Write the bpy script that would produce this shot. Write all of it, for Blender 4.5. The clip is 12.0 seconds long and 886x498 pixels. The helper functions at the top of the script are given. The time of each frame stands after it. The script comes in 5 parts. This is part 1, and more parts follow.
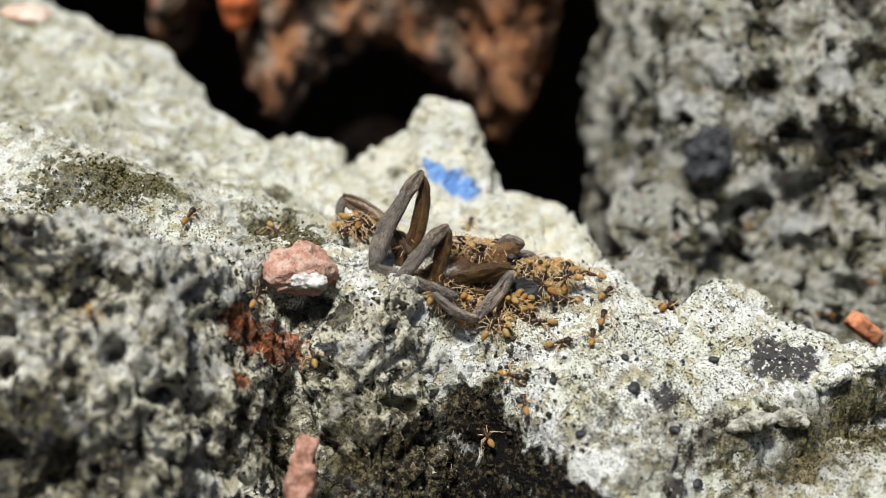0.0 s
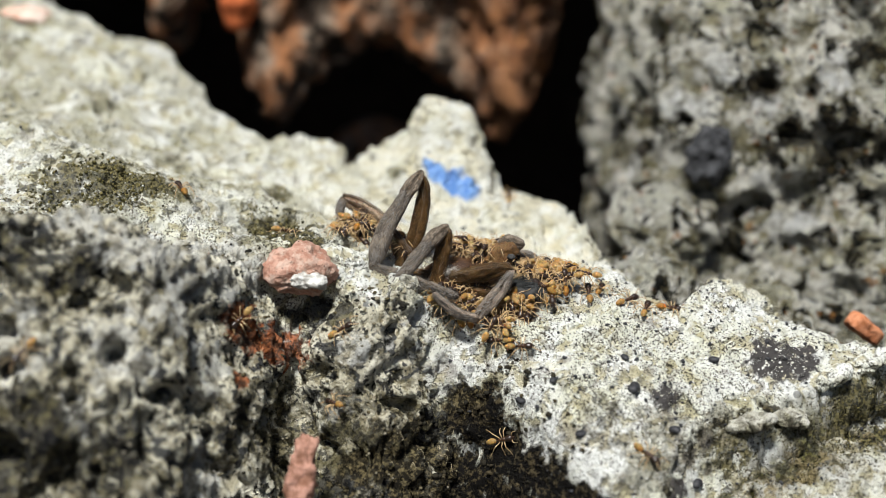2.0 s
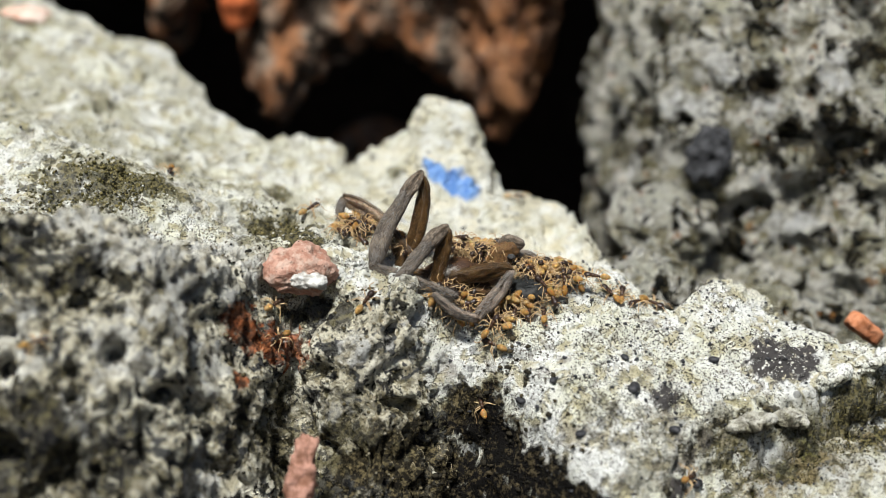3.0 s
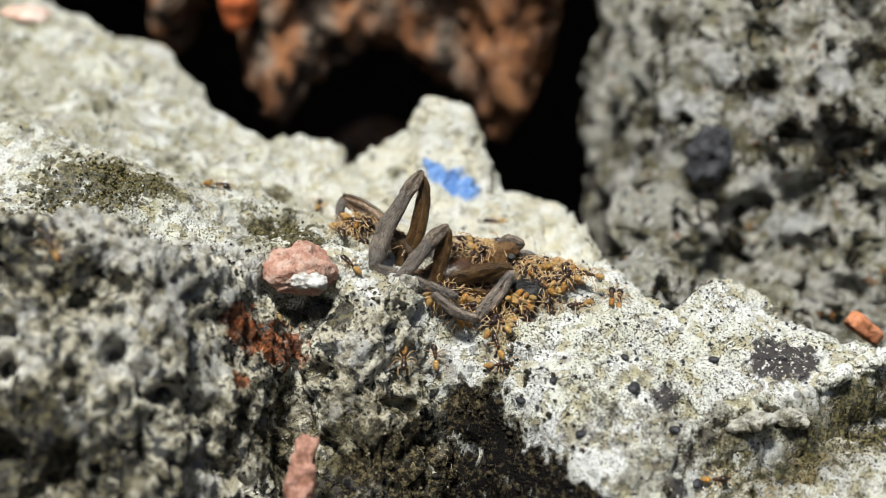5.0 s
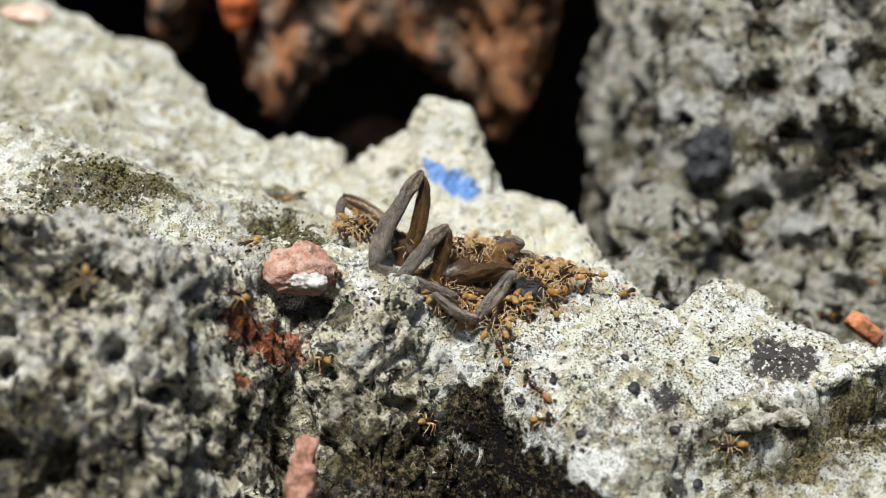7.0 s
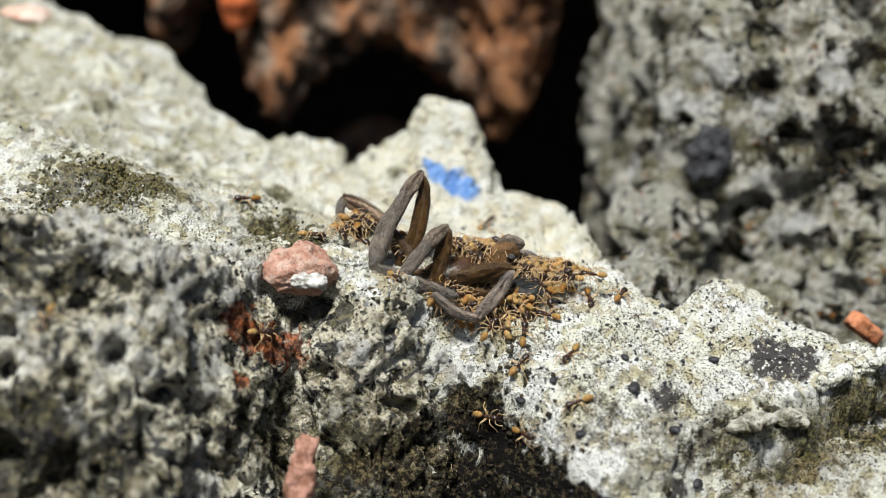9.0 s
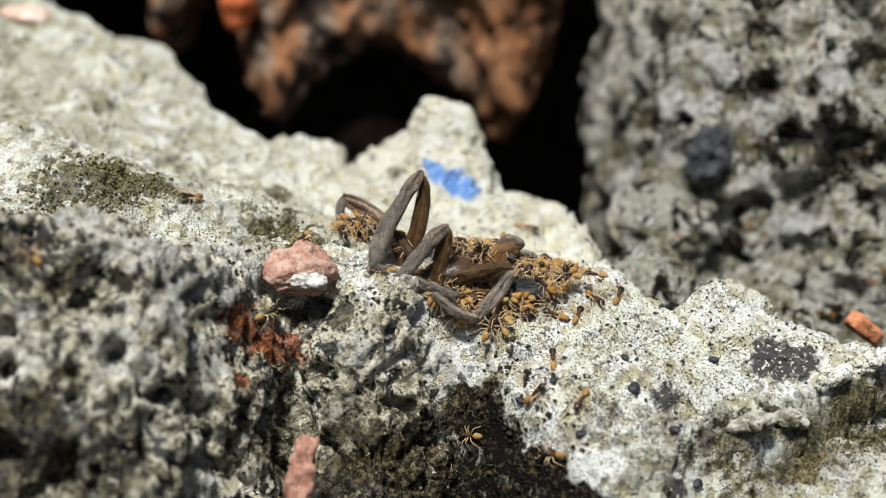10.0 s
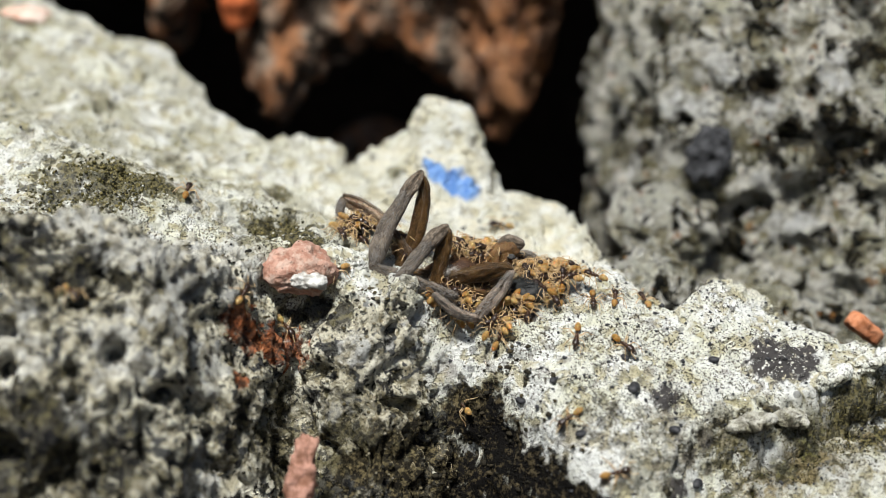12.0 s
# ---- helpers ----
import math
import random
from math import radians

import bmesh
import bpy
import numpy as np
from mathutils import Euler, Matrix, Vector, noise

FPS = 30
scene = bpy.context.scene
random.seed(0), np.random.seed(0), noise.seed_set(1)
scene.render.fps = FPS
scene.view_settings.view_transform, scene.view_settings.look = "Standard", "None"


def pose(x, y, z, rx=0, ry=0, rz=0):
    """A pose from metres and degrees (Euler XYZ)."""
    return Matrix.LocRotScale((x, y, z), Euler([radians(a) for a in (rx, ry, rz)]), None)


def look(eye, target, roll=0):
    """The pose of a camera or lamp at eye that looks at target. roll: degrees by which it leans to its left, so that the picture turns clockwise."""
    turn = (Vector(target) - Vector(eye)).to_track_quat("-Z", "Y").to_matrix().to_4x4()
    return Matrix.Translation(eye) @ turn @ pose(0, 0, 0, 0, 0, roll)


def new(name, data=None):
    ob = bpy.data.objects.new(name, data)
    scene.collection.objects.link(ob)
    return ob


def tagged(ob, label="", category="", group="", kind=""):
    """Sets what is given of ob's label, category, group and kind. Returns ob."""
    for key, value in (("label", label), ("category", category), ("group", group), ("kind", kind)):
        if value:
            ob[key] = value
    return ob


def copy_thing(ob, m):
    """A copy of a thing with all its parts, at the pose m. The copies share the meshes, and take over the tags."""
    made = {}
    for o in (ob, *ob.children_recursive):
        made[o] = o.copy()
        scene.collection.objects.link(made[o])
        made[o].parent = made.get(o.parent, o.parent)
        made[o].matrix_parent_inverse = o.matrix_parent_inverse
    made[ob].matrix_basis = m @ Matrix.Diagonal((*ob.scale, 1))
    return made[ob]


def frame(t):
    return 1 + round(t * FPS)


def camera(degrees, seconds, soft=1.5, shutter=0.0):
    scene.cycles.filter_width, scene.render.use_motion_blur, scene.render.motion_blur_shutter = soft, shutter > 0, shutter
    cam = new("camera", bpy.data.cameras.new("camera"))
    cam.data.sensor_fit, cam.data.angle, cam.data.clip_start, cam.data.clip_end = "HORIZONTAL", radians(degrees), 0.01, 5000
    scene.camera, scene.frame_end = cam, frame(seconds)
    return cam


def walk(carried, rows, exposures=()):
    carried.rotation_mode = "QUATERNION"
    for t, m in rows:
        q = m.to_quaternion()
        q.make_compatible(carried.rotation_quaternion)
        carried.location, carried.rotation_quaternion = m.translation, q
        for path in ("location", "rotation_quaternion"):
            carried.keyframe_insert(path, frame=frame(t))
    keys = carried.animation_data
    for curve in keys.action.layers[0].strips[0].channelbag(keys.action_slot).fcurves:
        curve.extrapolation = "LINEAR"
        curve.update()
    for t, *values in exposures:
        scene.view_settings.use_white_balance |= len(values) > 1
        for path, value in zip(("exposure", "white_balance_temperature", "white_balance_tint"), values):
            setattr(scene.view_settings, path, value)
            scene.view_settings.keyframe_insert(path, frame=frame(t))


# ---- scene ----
from mathutils.bvhtree import BVHTree

# Lengths below are in "du": 1 du = 0.6 mm, so that an ant of 1.8 mm is 3 du long.
U = 0.0006

# ---- camera: it stands still, about 9 cm from the spider ----
EYE, AIM = (0.0, -136.0 * U, 44.0 * U), (0.0, 0.0, -0.19 * U)
cam = camera(40.0, 12.0, soft=0.55)
cam.data.dof.use_dof = True
cam.data.dof.focus_distance = 138.5 * U
cam.data.dof.aperture_fstop = 21.0
walk(cam, [(0.0, look(EYE, AIM)), (12.0, look(EYE, AIM))], exposures=[(0.0, 0.58), (12.0, 0.58)])

# ---- light: bright overcast sky, with a soft sun high over the rubble ----
SUN_UP, SUN_TURN = 64.0, 200.0
world = bpy.data.worlds.new("overcast_sky")
scene.world = world
world.use_nodes = True
wn = world.node_tree.nodes
sky = wn.new("ShaderNodeTexSky")
sky.sky_type = "NISHITA"
sky.sun_disc = False
sky.sun_elevation, sky.sun_rotation = radians(SUN_UP), radians(SUN_TURN)
sky.air_density, sky.dust_density = 1.0, 1.5
wn["Background"].inputs["Strength"].default_value = 0.032
world.node_tree.links.new(sky.outputs["Color"], wn["Background"].inputs["Color"])
sun = new("sun", bpy.data.lights.new("sun", "SUN"))
sun.data.energy, sun.data.angle, sun.data.color = 4.2, radians(11), (0.985, 0.99, 0.965)
SUN_DIR = Vector((math.sin(radians(SUN_TURN)) * math.cos(radians(SUN_UP)), math.cos(radians(SUN_TURN)) * math.cos(radians(SUN_UP)), math.sin(radians(SUN_UP))))
sun.matrix_world = look(SUN_DIR * 2.0, (0, 0, 0))


# ---- node helpers ----
class Nodes:
    """A short way to write a node material whose coordinates are in du."""

    def __init__(self, name, rough=0.8):
        self.mat = bpy.data.materials.new(name)
        self.mat.use_nodes = True
        self.tree = self.mat.node_tree
        self.bsdf = self.tree.nodes["Principled BSDF"]
        self.bsdf.inputs["Roughness"].default_value = rough
        co = self.tree.nodes.new("ShaderNodeTexCoord")
        self.p = self.vmath("SCALE", co.outputs["Object"], None, 1.0 / U)

    def put(self, socket, value):
        if hasattr(value, "is_linked"):
            self.tree.links.new(value, socket)
        elif value is not None:
            socket.default_value = value

    def vmath(self, op, a, b=None, scale=None):
        n = self.tree.nodes.new("ShaderNodeVectorMath")
        n.operation = op
        self.put(n.inputs[0], a)
        self.put(n.inputs[1], b)
        if scale is not None:
            n.inputs["Scale"].default_value = scale
        return n.outputs["Value"] if op in ("LENGTH", "DISTANCE", "DOT_PRODUCT") else n.outputs["Vector"]

    def math(self, op, a, b=None, clamp=False):
        n = self.tree.nodes.new("ShaderNodeMath")
        n.operation, n.use_clamp = op, clamp
        self.put(n.inputs[0], a)
        self.put(n.inputs[1], b)
        return n.outputs[0]

    def noise(self, size, detail=4.0, rough=0.6, warp=0.0, p=None):
        n = self.tree.nodes.new("ShaderNodeTexNoise")
        self.put(n.inputs["Vector"], p or self.p)
        n.inputs["Scale"].default_value = 1.0 / size
        n.inputs["Detail"].default_value, n.inputs["Roughness"].default_value = detail, rough
        n.inputs["Distortion"].default_value = warp
        return n.outputs["Fac"]

    def cells(self, size, what="Distance", feature="F1", p=None):
        n = self.tree.nodes.new("ShaderNodeTexVoronoi")
        n.feature = feature
        self.put(n.inputs["Vector"], p or self.p)
        n.inputs["Scale"].default_value = 1.0 / size
        return n.outputs[what]

    def step(self, value, low, high):
        n = self.tree.nodes.new("ShaderNodeMapRange")
        n.interpolation_type = "SMOOTHSTEP"
        self.put(n.inputs["Value"], value)
        n.inputs["From Min"].default_value, n.inputs["From Max"].default_value = low, high
        return n.outputs["Result"]

    def mix(self, fac, a, b, kind="MIX"):
        n = self.tree.nodes.new("ShaderNodeMix")
        n.data_type, n.blend_type = "RGBA", kind
        self.put(n.inputs[0], fac)
        self.put(n.inputs[6], (*a, 1.0) if isinstance(a, tuple) else a)
        self.put(n.inputs[7], (*b, 1.0) if isinstance(b, tuple) else b)
        return n.outputs[2]

    def spots(self, places, ragged=0.5, size=3.0):
        """Ragged patches round places (x, y, z, radius): 1 inside, 0 outside."""
        near = None
        for x, y, z, r in places:
            d = self.math("DIVIDE", self.vmath("DISTANCE", self.p, (x, y, z)), r)
            near = d if near is None else self.math("MINIMUM", near, d)
        d = self.math("ADD", near, self.math("MULTIPLY", self.math("SUBTRACT", self.noise(size, 5.0), 0.5), ragged * 4))
        return self.math("SUBTRACT", 1.0, self.step(d, 0.75, 1.1))

    def bump(self, height, depth, strength=1.0):
        n = self.tree.nodes.new("ShaderNodeBump")
        self.put(n.inputs["Height"], height)
        n.inputs["Distance"].default_value, n.inputs["Strength"].default_value = depth * U, strength
        self.tree.links.new(n.outputs["Normal"], self.bsdf.inputs["Normal"])

    def colour(self, value):
        self.put(self.bsdf.inputs["Base Color"], (*value, 1.0) if isinstance(value, tuple) else value)


def concrete(name, white=(0.90, 0.90, 0.85), mid=(0.62, 0.57, 0.41), dark=(0.016, 0.016, 0.020), cover=0.5, specks=1.0, scale=1.0, clean=None):
    """Weathered lime concrete: pale crust over greyish paste, black grit and olive algae."""
    n = Nodes(name, 0.95)
    n.bsdf.inputs["Specular IOR Level"].default_value = 0.12
    s = scale
    crust = n.step(n.noise(9 * s, 5, 0.6, 0.4), cover - 0.05, cover + 0.05)
    crumbs = n.step(n.noise(2.0 * s, 3, 0.6, 0.3), 0.38, 0.52)
    pale = n.mix(crumbs, mid, white)
    grey = n.mix(n.step(n.noise(1.3 * s, 3, 0.6), 0.42, 0.56), (0.06, 0.055, 0.04), (0.42, 0.40, 0.31))
    col = n.mix(crust, pale, grey)
    algae = n.math("MULTIPLY", n.step(n.noise(14 * s, 4, 0.6, 0.8), 0.54, 0.66), 0.45)
    col = n.mix(algae, col, (0.17, 0.155, 0.065))
    wash = n.step(n.noise(4.5 * s, 4, 0.6, 0.5), 0.38, 0.66)
    col = n.mix(wash, col, (0.88, 0.87, 0.75), "MULTIPLY")
    blotch = n.math("MULTIPLY", n.step(n.noise(3.4 * s, 5, 0.65, 0.3), 0.58, 0.64), 0.55)
    col = n.mix(blotch, col, (0.25, 0.215, 0.175))
    grow = 0.85
    if clean:
        top = clean(n)
        side = n.tree.nodes.new("ShaderNodeSeparateXYZ")
        n.put(side.inputs[0], n.p)
        grow = n.math("SUBTRACT", 1.0, n.math("MULTIPLY", top, 0.7))
        col = n.mix(n.math("MULTIPLY", n.math("MULTIPLY", top, n.step(n.noise(5.0, 4, 0.6, 0.4), 0.36, 0.56)), n.math("ADD", 0.12, n.math("MULTIPLY", n.step(side.outputs[0], -24.0, -8.0), 0.58))), col, n.mix(n.step(n.noise(3.0, 3), 0.4, 0.6), (0.90, 0.88, 0.76), (0.84, 0.77, 0.56)))
        film = n.math("MULTIPLY", n.step(n.noise(8.0, 6, 0.68, 0.3), 0.47, 0.60), n.math("MULTIPLY", top, n.math("SUBTRACT", 0.55, n.math("MULTIPLY", n.step(side.outputs[0], -24.0, -4.0), 0.25))))
        col = n.mix(film, col, n.mix(n.noise(1.5, 3), (0.24, 0.22, 0.125), (0.46, 0.43, 0.30)))
    # worm-like dark crumbs, dense in places
    patch = n.step(n.noise(5 * s, 3, 0.6), 0.34, 0.58)
    fine = n.step(n.math("ADD", n.noise(0.36 * s, 3, 0.65, 0.4), n.math("MULTIPLY", patch, 0.10)), 0.655, 0.715)
    tiny = n.step(n.math("ADD", n.noise(0.24 * s, 1, 0.5, 0.3), n.math("MULTIPLY", patch, 0.08)), 0.66, 0.70)
    dust = n.math("MULTIPLY", n.math("MAXIMUM", fine, n.math("MULTIPLY", tiny, 0.9)), grow)
    col = n.mix(dust, col, n.mix(n.noise(2 * s, 2), (0.022, 0.021, 0.020), (0.15, 0.125, 0.085)))
    # round black grains of all sizes
    size = n.tree.nodes.new("ShaderNodeSeparateColor")
    n.put(size.inputs[0], n.cells(1.7 * s, "Color"))
    far = n.math("DIVIDE", n.cells(1.7 * s), n.math("ADD", 0.02, n.math("MULTIPLY", n.math("POWER", size.outputs[0], 3.0), 0.36)))
    dot = n.math("SUBTRACT", 1.0, n.step(far, 0.85, 1.1))
    big = n.math("SUBTRACT", 1.0, n.step(n.cells(6.5 * s), 0.07, 0.09))
    grit = n.math("MULTIPLY", n.math("MAXIMUM", dot, big), specks)
    col = n.mix(grit, col, dark)
    return n, col, (crumbs, crust, grit)


def finish_rock(n, col, relief, depth=0.7):
    crumbs, crust, grit = relief
    n.colour(col)
    h = n.math("ADD", n.math("MULTIPLY", crumbs, 0.6), n.math("MULTIPLY", n.noise(0.55, 5, 0.75), 1.2))
    h = n.math("SUBTRACT", h, n.math("MULTIPLY", grit, 0.35))
    n.bump(h, depth)
    return n.mat


def plain(name, colour, rough=0.5, dark=None, size=0.6, depth=0.0, metallic=0.0):
    n = Nodes(name, rough)
    n.bsdf.inputs["Specular IOR Level"].default_value = 0.15 if rough > 0.85 else 0.5
    dark = dark or tuple(c * 0.6 for c in colour)
    f = n.noise(size, 5, 0.6)
    n.colour(n.mix(n.step(f, 0.35, 0.65), dark, colour))
    n.bsdf.inputs["Metallic"].default_value = metallic
    if depth:
        n.bump(f, depth)
    return n.mat


# ---- materials ----
def main_rock_material():
    def back_top(n):
        sep = n.tree.nodes.new("ShaderNodeSeparateXYZ")
        n.put(sep.inputs[0], n.p)
        return n.step(n.math("ADD", sep.outputs[1], n.math("MULTIPLY", n.noise(4, 3), 5.0)), 1.5, 6.0)

    n, col, relief = concrete("lime_crusted_concrete", cover=0.62, specks=0.55, clean=back_top)
    # the broken face that looks to the open side is greyer, with less crust
    sep = n.tree.nodes.new("ShaderNodeSeparateXYZ")
    n.put(sep.inputs[0], n.p)
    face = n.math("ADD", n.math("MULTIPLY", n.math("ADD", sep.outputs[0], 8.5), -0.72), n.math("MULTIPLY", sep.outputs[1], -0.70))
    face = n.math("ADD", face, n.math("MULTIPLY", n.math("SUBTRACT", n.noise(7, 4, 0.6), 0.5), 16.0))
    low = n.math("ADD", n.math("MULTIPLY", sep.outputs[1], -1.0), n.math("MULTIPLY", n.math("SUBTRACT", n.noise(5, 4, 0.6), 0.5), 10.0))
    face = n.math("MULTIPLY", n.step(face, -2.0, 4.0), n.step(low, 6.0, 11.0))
    # its dark tone also stands in for the shade of this steep side
    face_tone = n.mix(n.step(n.noise(1.1, 5, 0.68), 0.38, 0.56), (0.30, 0.25, 0.145), (0.74, 0.69, 0.53))
    face_tone = n.mix(n.math("MULTIPLY", n.step(n.noise(3.4, 6, 0.72, 0.4), 0.50, 0.57), 0.85), face_tone, n.mix(n.step(n.noise(0.7, 4, 0.65), 0.42, 0.60), (0.045, 0.036, 0.016), (0.22, 0.18, 0.085)))
    face_tone = n.mix(n.math("MULTIPLY", n.step(n.noise(6.0, 6, 0.7, 0.3), 0.51, 0.56), 0.85), face_tone, n.mix(n.step(n.noise(1.3, 4), 0.38, 0.56), (0.48, 0.43, 0.30), (0.93, 0.89, 0.74)))
    face_tone = n.mix(n.step(n.noise(1.7, 4, 0.6, 0.5), 0.55, 0.575), face_tone, (0.007, 0.007, 0.010))
    face_tone = n.mix(n.step(n.noise(0.95, 3, 0.6, 0.3), 0.60, 0.625), face_tone, (0.009, 0.009, 0.010))
    face_tone = n.mix(n.step(n.noise(3.2, 3, 0.55, 0.3), 0.60, 0.63), face_tone, (0.006, 0.006, 0.008))
    col = n.mix(n.math("MULTIPLY", face, 0.9), col, face_tone)
    # lime bloom on the broken face
    col = n.mix(n.math("MULTIPLY", n.spots(((-27.7, -19.4, 4.4, 2.4), (-25.0, -8.0, 2.0, 4.0), (-22.0, -8.5, 0.5, 2.6), (-23.5, -14.2, 0.0, 1.8), (-36.5, -18.4, 8.8, 3.0), (-33.0, -20.4, 7.0, 2.8), (-30.6, -20.8, 6.0, 2.2), (-42, -24.8, -2.0, 3.6), (-11.4, -14.1, -13.8, 2.0), (-9.5, -13.5, -7.0, 2.0), (-24.8, -23.5, -18.4, 3.0), (-32.4, -23.9, -4.2, 4.2), (-28.5, -21.0, -0.5, 3.4), (-35.5, -27.0, -8.5, 2.6), (-24.0, -24.0, -14.0, 2.2), (-25.5, -19.0, -7.0, 3.0), (-7.0, -11.0, -8.5, 2.0), (-4.0, -9.0, -6.0, 2.2), (-25.4, -16.7, 3.4, 3), (-22.9, -14.6, 1.5, 2.6), (-26.2, -19.1, 1.8, 2.4)), 0.8, 2.2), 0.62), col, n.mix(n.step(n.noise(1.6, 3), 0.38, 0.56), (0.36, 0.33, 0.26), (0.82, 0.81, 0.75)))
    # olive film under the ledge
    lip = n.math("ADD", n.math("ADD", sep.outputs[1], 32.9), n.math("MULTIPLY", sep.outputs[0], -0.5))
    under = n.math("MULTIPLY", n.math("SUBTRACT", 1.0, n.step(n.math("ADD", lip, n.math("MULTIPLY", n.noise(3, 3), 2.0)), -0.8, 1.2)), n.math("MULTIPLY", n.step(sep.outputs[0], 25.0, 29.0), n.math("ADD", 0.25, n.math("MULTIPLY", n.step(lip, -7.5, -3.5), 0.75))))
    film = n.mix(n.step(n.noise(1.0, 4, 0.65), 0.42, 0.56), (0.030, 0.023, 0.010), (0.27, 0.21, 0.10))
    col = n.mix(n.math("MULTIPLY", under, n.math("ADD", 0.42, n.math("MULTIPLY", n.step(n.noise(3, 5, 0.65), 0.42, 0.55), 0.50))), col, film)
    moss = n.math("MULTIPLY", under, n.step(n.math("ADD", lip, n.math("MULTIPLY", n.noise(3.5, 5, 0.65), 9.0)), 1.6, 3.0))
    col = n.mix(n.math("MULTIPLY", moss, 0.85), col, n.mix(n.step(n.noise(0.7, 3), 0.50, 0.64), (0.020, 0.020, 0.008), (0.16, 0.15, 0.05)))
    # black mottling on the lower face; shade painted into hollows and under the brick
    col = n.mix(n.math("MULTIPLY", n.spots(((-35.5, -22.0, 5.4, 2.6), (-42.5, -22.4, 6.4, 3.4), (-38.5, -22.8, 3.2, 1.4), (-21.9, -18.0, -13.0, 2.0), (-24.6, -19.0, -12.4, 1.8), (-11.6, -14.6, -16.6, 2.2), (-39.4, -29.6, -9.5, 6.0), (-44, -30, -13, 6.0), (-33, -29.5, -12.5, 4.5), (-7.5, -15.5, -22.5, 4.5), (-12, -18, -23, 4.0), (-46, -26, 1.5, 3.5), (-14.4, -6.9, -5.3, 2.2), (-11.5, -10.1, -4.7, 1.6), (-16.5, -5.3, -6.6, 2), (-8.3, -16.3, -18.5, 3.6), (-5.2, -16.7, -21.0, 4.5), (-2.8, -11.9, -19.1, 3.0), (-11.5, -16.0, -22.0, 3.6), (-0.3, -10.8, -17.0, 2.6), (2.3, -9.8, -14.8, 2.0)), 0.8, 1.6), 0.85), col, n.mix(n.step(n.noise(1.2, 3), 0.50, 0.62), (0.012, 0.012, 0.013), (0.16, 0.14, 0.07)))
    col = n.mix(n.math("MULTIPLY", n.spots(((-19.1, -13.4, -16.9, 6.0), (-9, -13, -19, 5.0), (-26, -16, -18, 5.5), (-5.5, -11.5, -15.0, 3.5), (-12, -14, -14, 3.0)), 0.8, 3.0), 0.6), col, n.mix(n.step(n.noise(0.7, 3), 0.42, 0.58), (0.035, 0.030, 0.015), (0.21, 0.18, 0.09)))
    # brown shade painted on the rock under the carcass and the crowd
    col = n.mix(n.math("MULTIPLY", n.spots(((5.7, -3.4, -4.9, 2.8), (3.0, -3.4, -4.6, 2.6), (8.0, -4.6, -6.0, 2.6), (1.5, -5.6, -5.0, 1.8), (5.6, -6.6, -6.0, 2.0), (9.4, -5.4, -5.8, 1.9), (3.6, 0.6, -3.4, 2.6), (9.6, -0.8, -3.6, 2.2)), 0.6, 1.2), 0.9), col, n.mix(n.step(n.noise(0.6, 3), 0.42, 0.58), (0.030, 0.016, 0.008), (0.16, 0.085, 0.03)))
    # moss, rust, grey slate-like stains and blue paint
    col = n.mix(n.math("MULTIPLY", n.spots(((-44, 1, 7.5, 4.5), (-38.5, 1.5, 7.5, 4.5), (-34, 2, 6.5, 3.0), (-21, 4, 0.8, 3.4), (-17.6, -0.8, 1.6, 3.0), (-15.4, -2.8, 1.2, 1.8), (-19.0, 2.2, 0.2, 3.0), (-16.6, 1.2, -0.2, 2.4), (-21.7, 17.4, 2.0, 1.9), (46.5, -11.5, -15.5, 4.2), (51, -9.5, -15.5, 4.2), (31, -17.5, -17.0, 2.6)), 1.1, 1.6), 0.8), col, n.mix(n.step(n.noise(0.5, 3), 0.42, 0.60), (0.022, 0.020, 0.009), (0.20, 0.17, 0.07)))
    col = n.mix(n.math("MULTIPLY", n.spots(((-22.3, -13.8, -3.9, 2.3), (-20.4, -13.0, -6.2, 2.2), (-18.4, -11.0, -7.6, 2.4), (-16.6, -9.4, -9.0, 2.4), (-21.3, -17.2, -9.2, 1.4), (-19.8, -11.8, -2.8, 1.5)), 0.7, 1.8), 0.9), col, n.mix(n.step(n.noise(1.0, 4, 0.7), 0.40, 0.62), (0.085, 0.022, 0.009), (0.54, 0.17, 0.06)))
    # three of these spots darken the crack as painted shade
    col = n.mix(n.math("MULTIPLY", n.spots(((38.5, -9.0, -10.5, 3.3), (35.8, -10.0, -10.3, 2.0), (24.5, -15, -12.3, 2.3), (24.9, -21.1, -20.4, 1.8), (27.1, -18.4, -17.8, 1.4), (28.8, -17.1, -16.4, 1.2), (40.8, -9.0, -10.6, 2.2)), 0.5, 1.6), n.step(n.noise(0.6, 3), 0.33, 0.42)), col, (0.085, 0.078, 0.075))
    # greyer, dirtier stretch of the slope beside the crack
    col = n.mix(n.math("MULTIPLY", n.spots(((24.0, -17.5, -14.5, 3.4), (21.5, -22.0, -17.5, 3.6), (27.0, -19.5, -17.0, 3.0), (18.5, -19.5, -16.5, 2.2), (30.0, -16.0, -14.5, 2.4)), 0.9, 1.6), 0.55), col, n.mix(n.step(n.noise(0.7, 4, 0.7), 0.42, 0.58), (0.05, 0.045, 0.032), (0.36, 0.32, 0.23)))
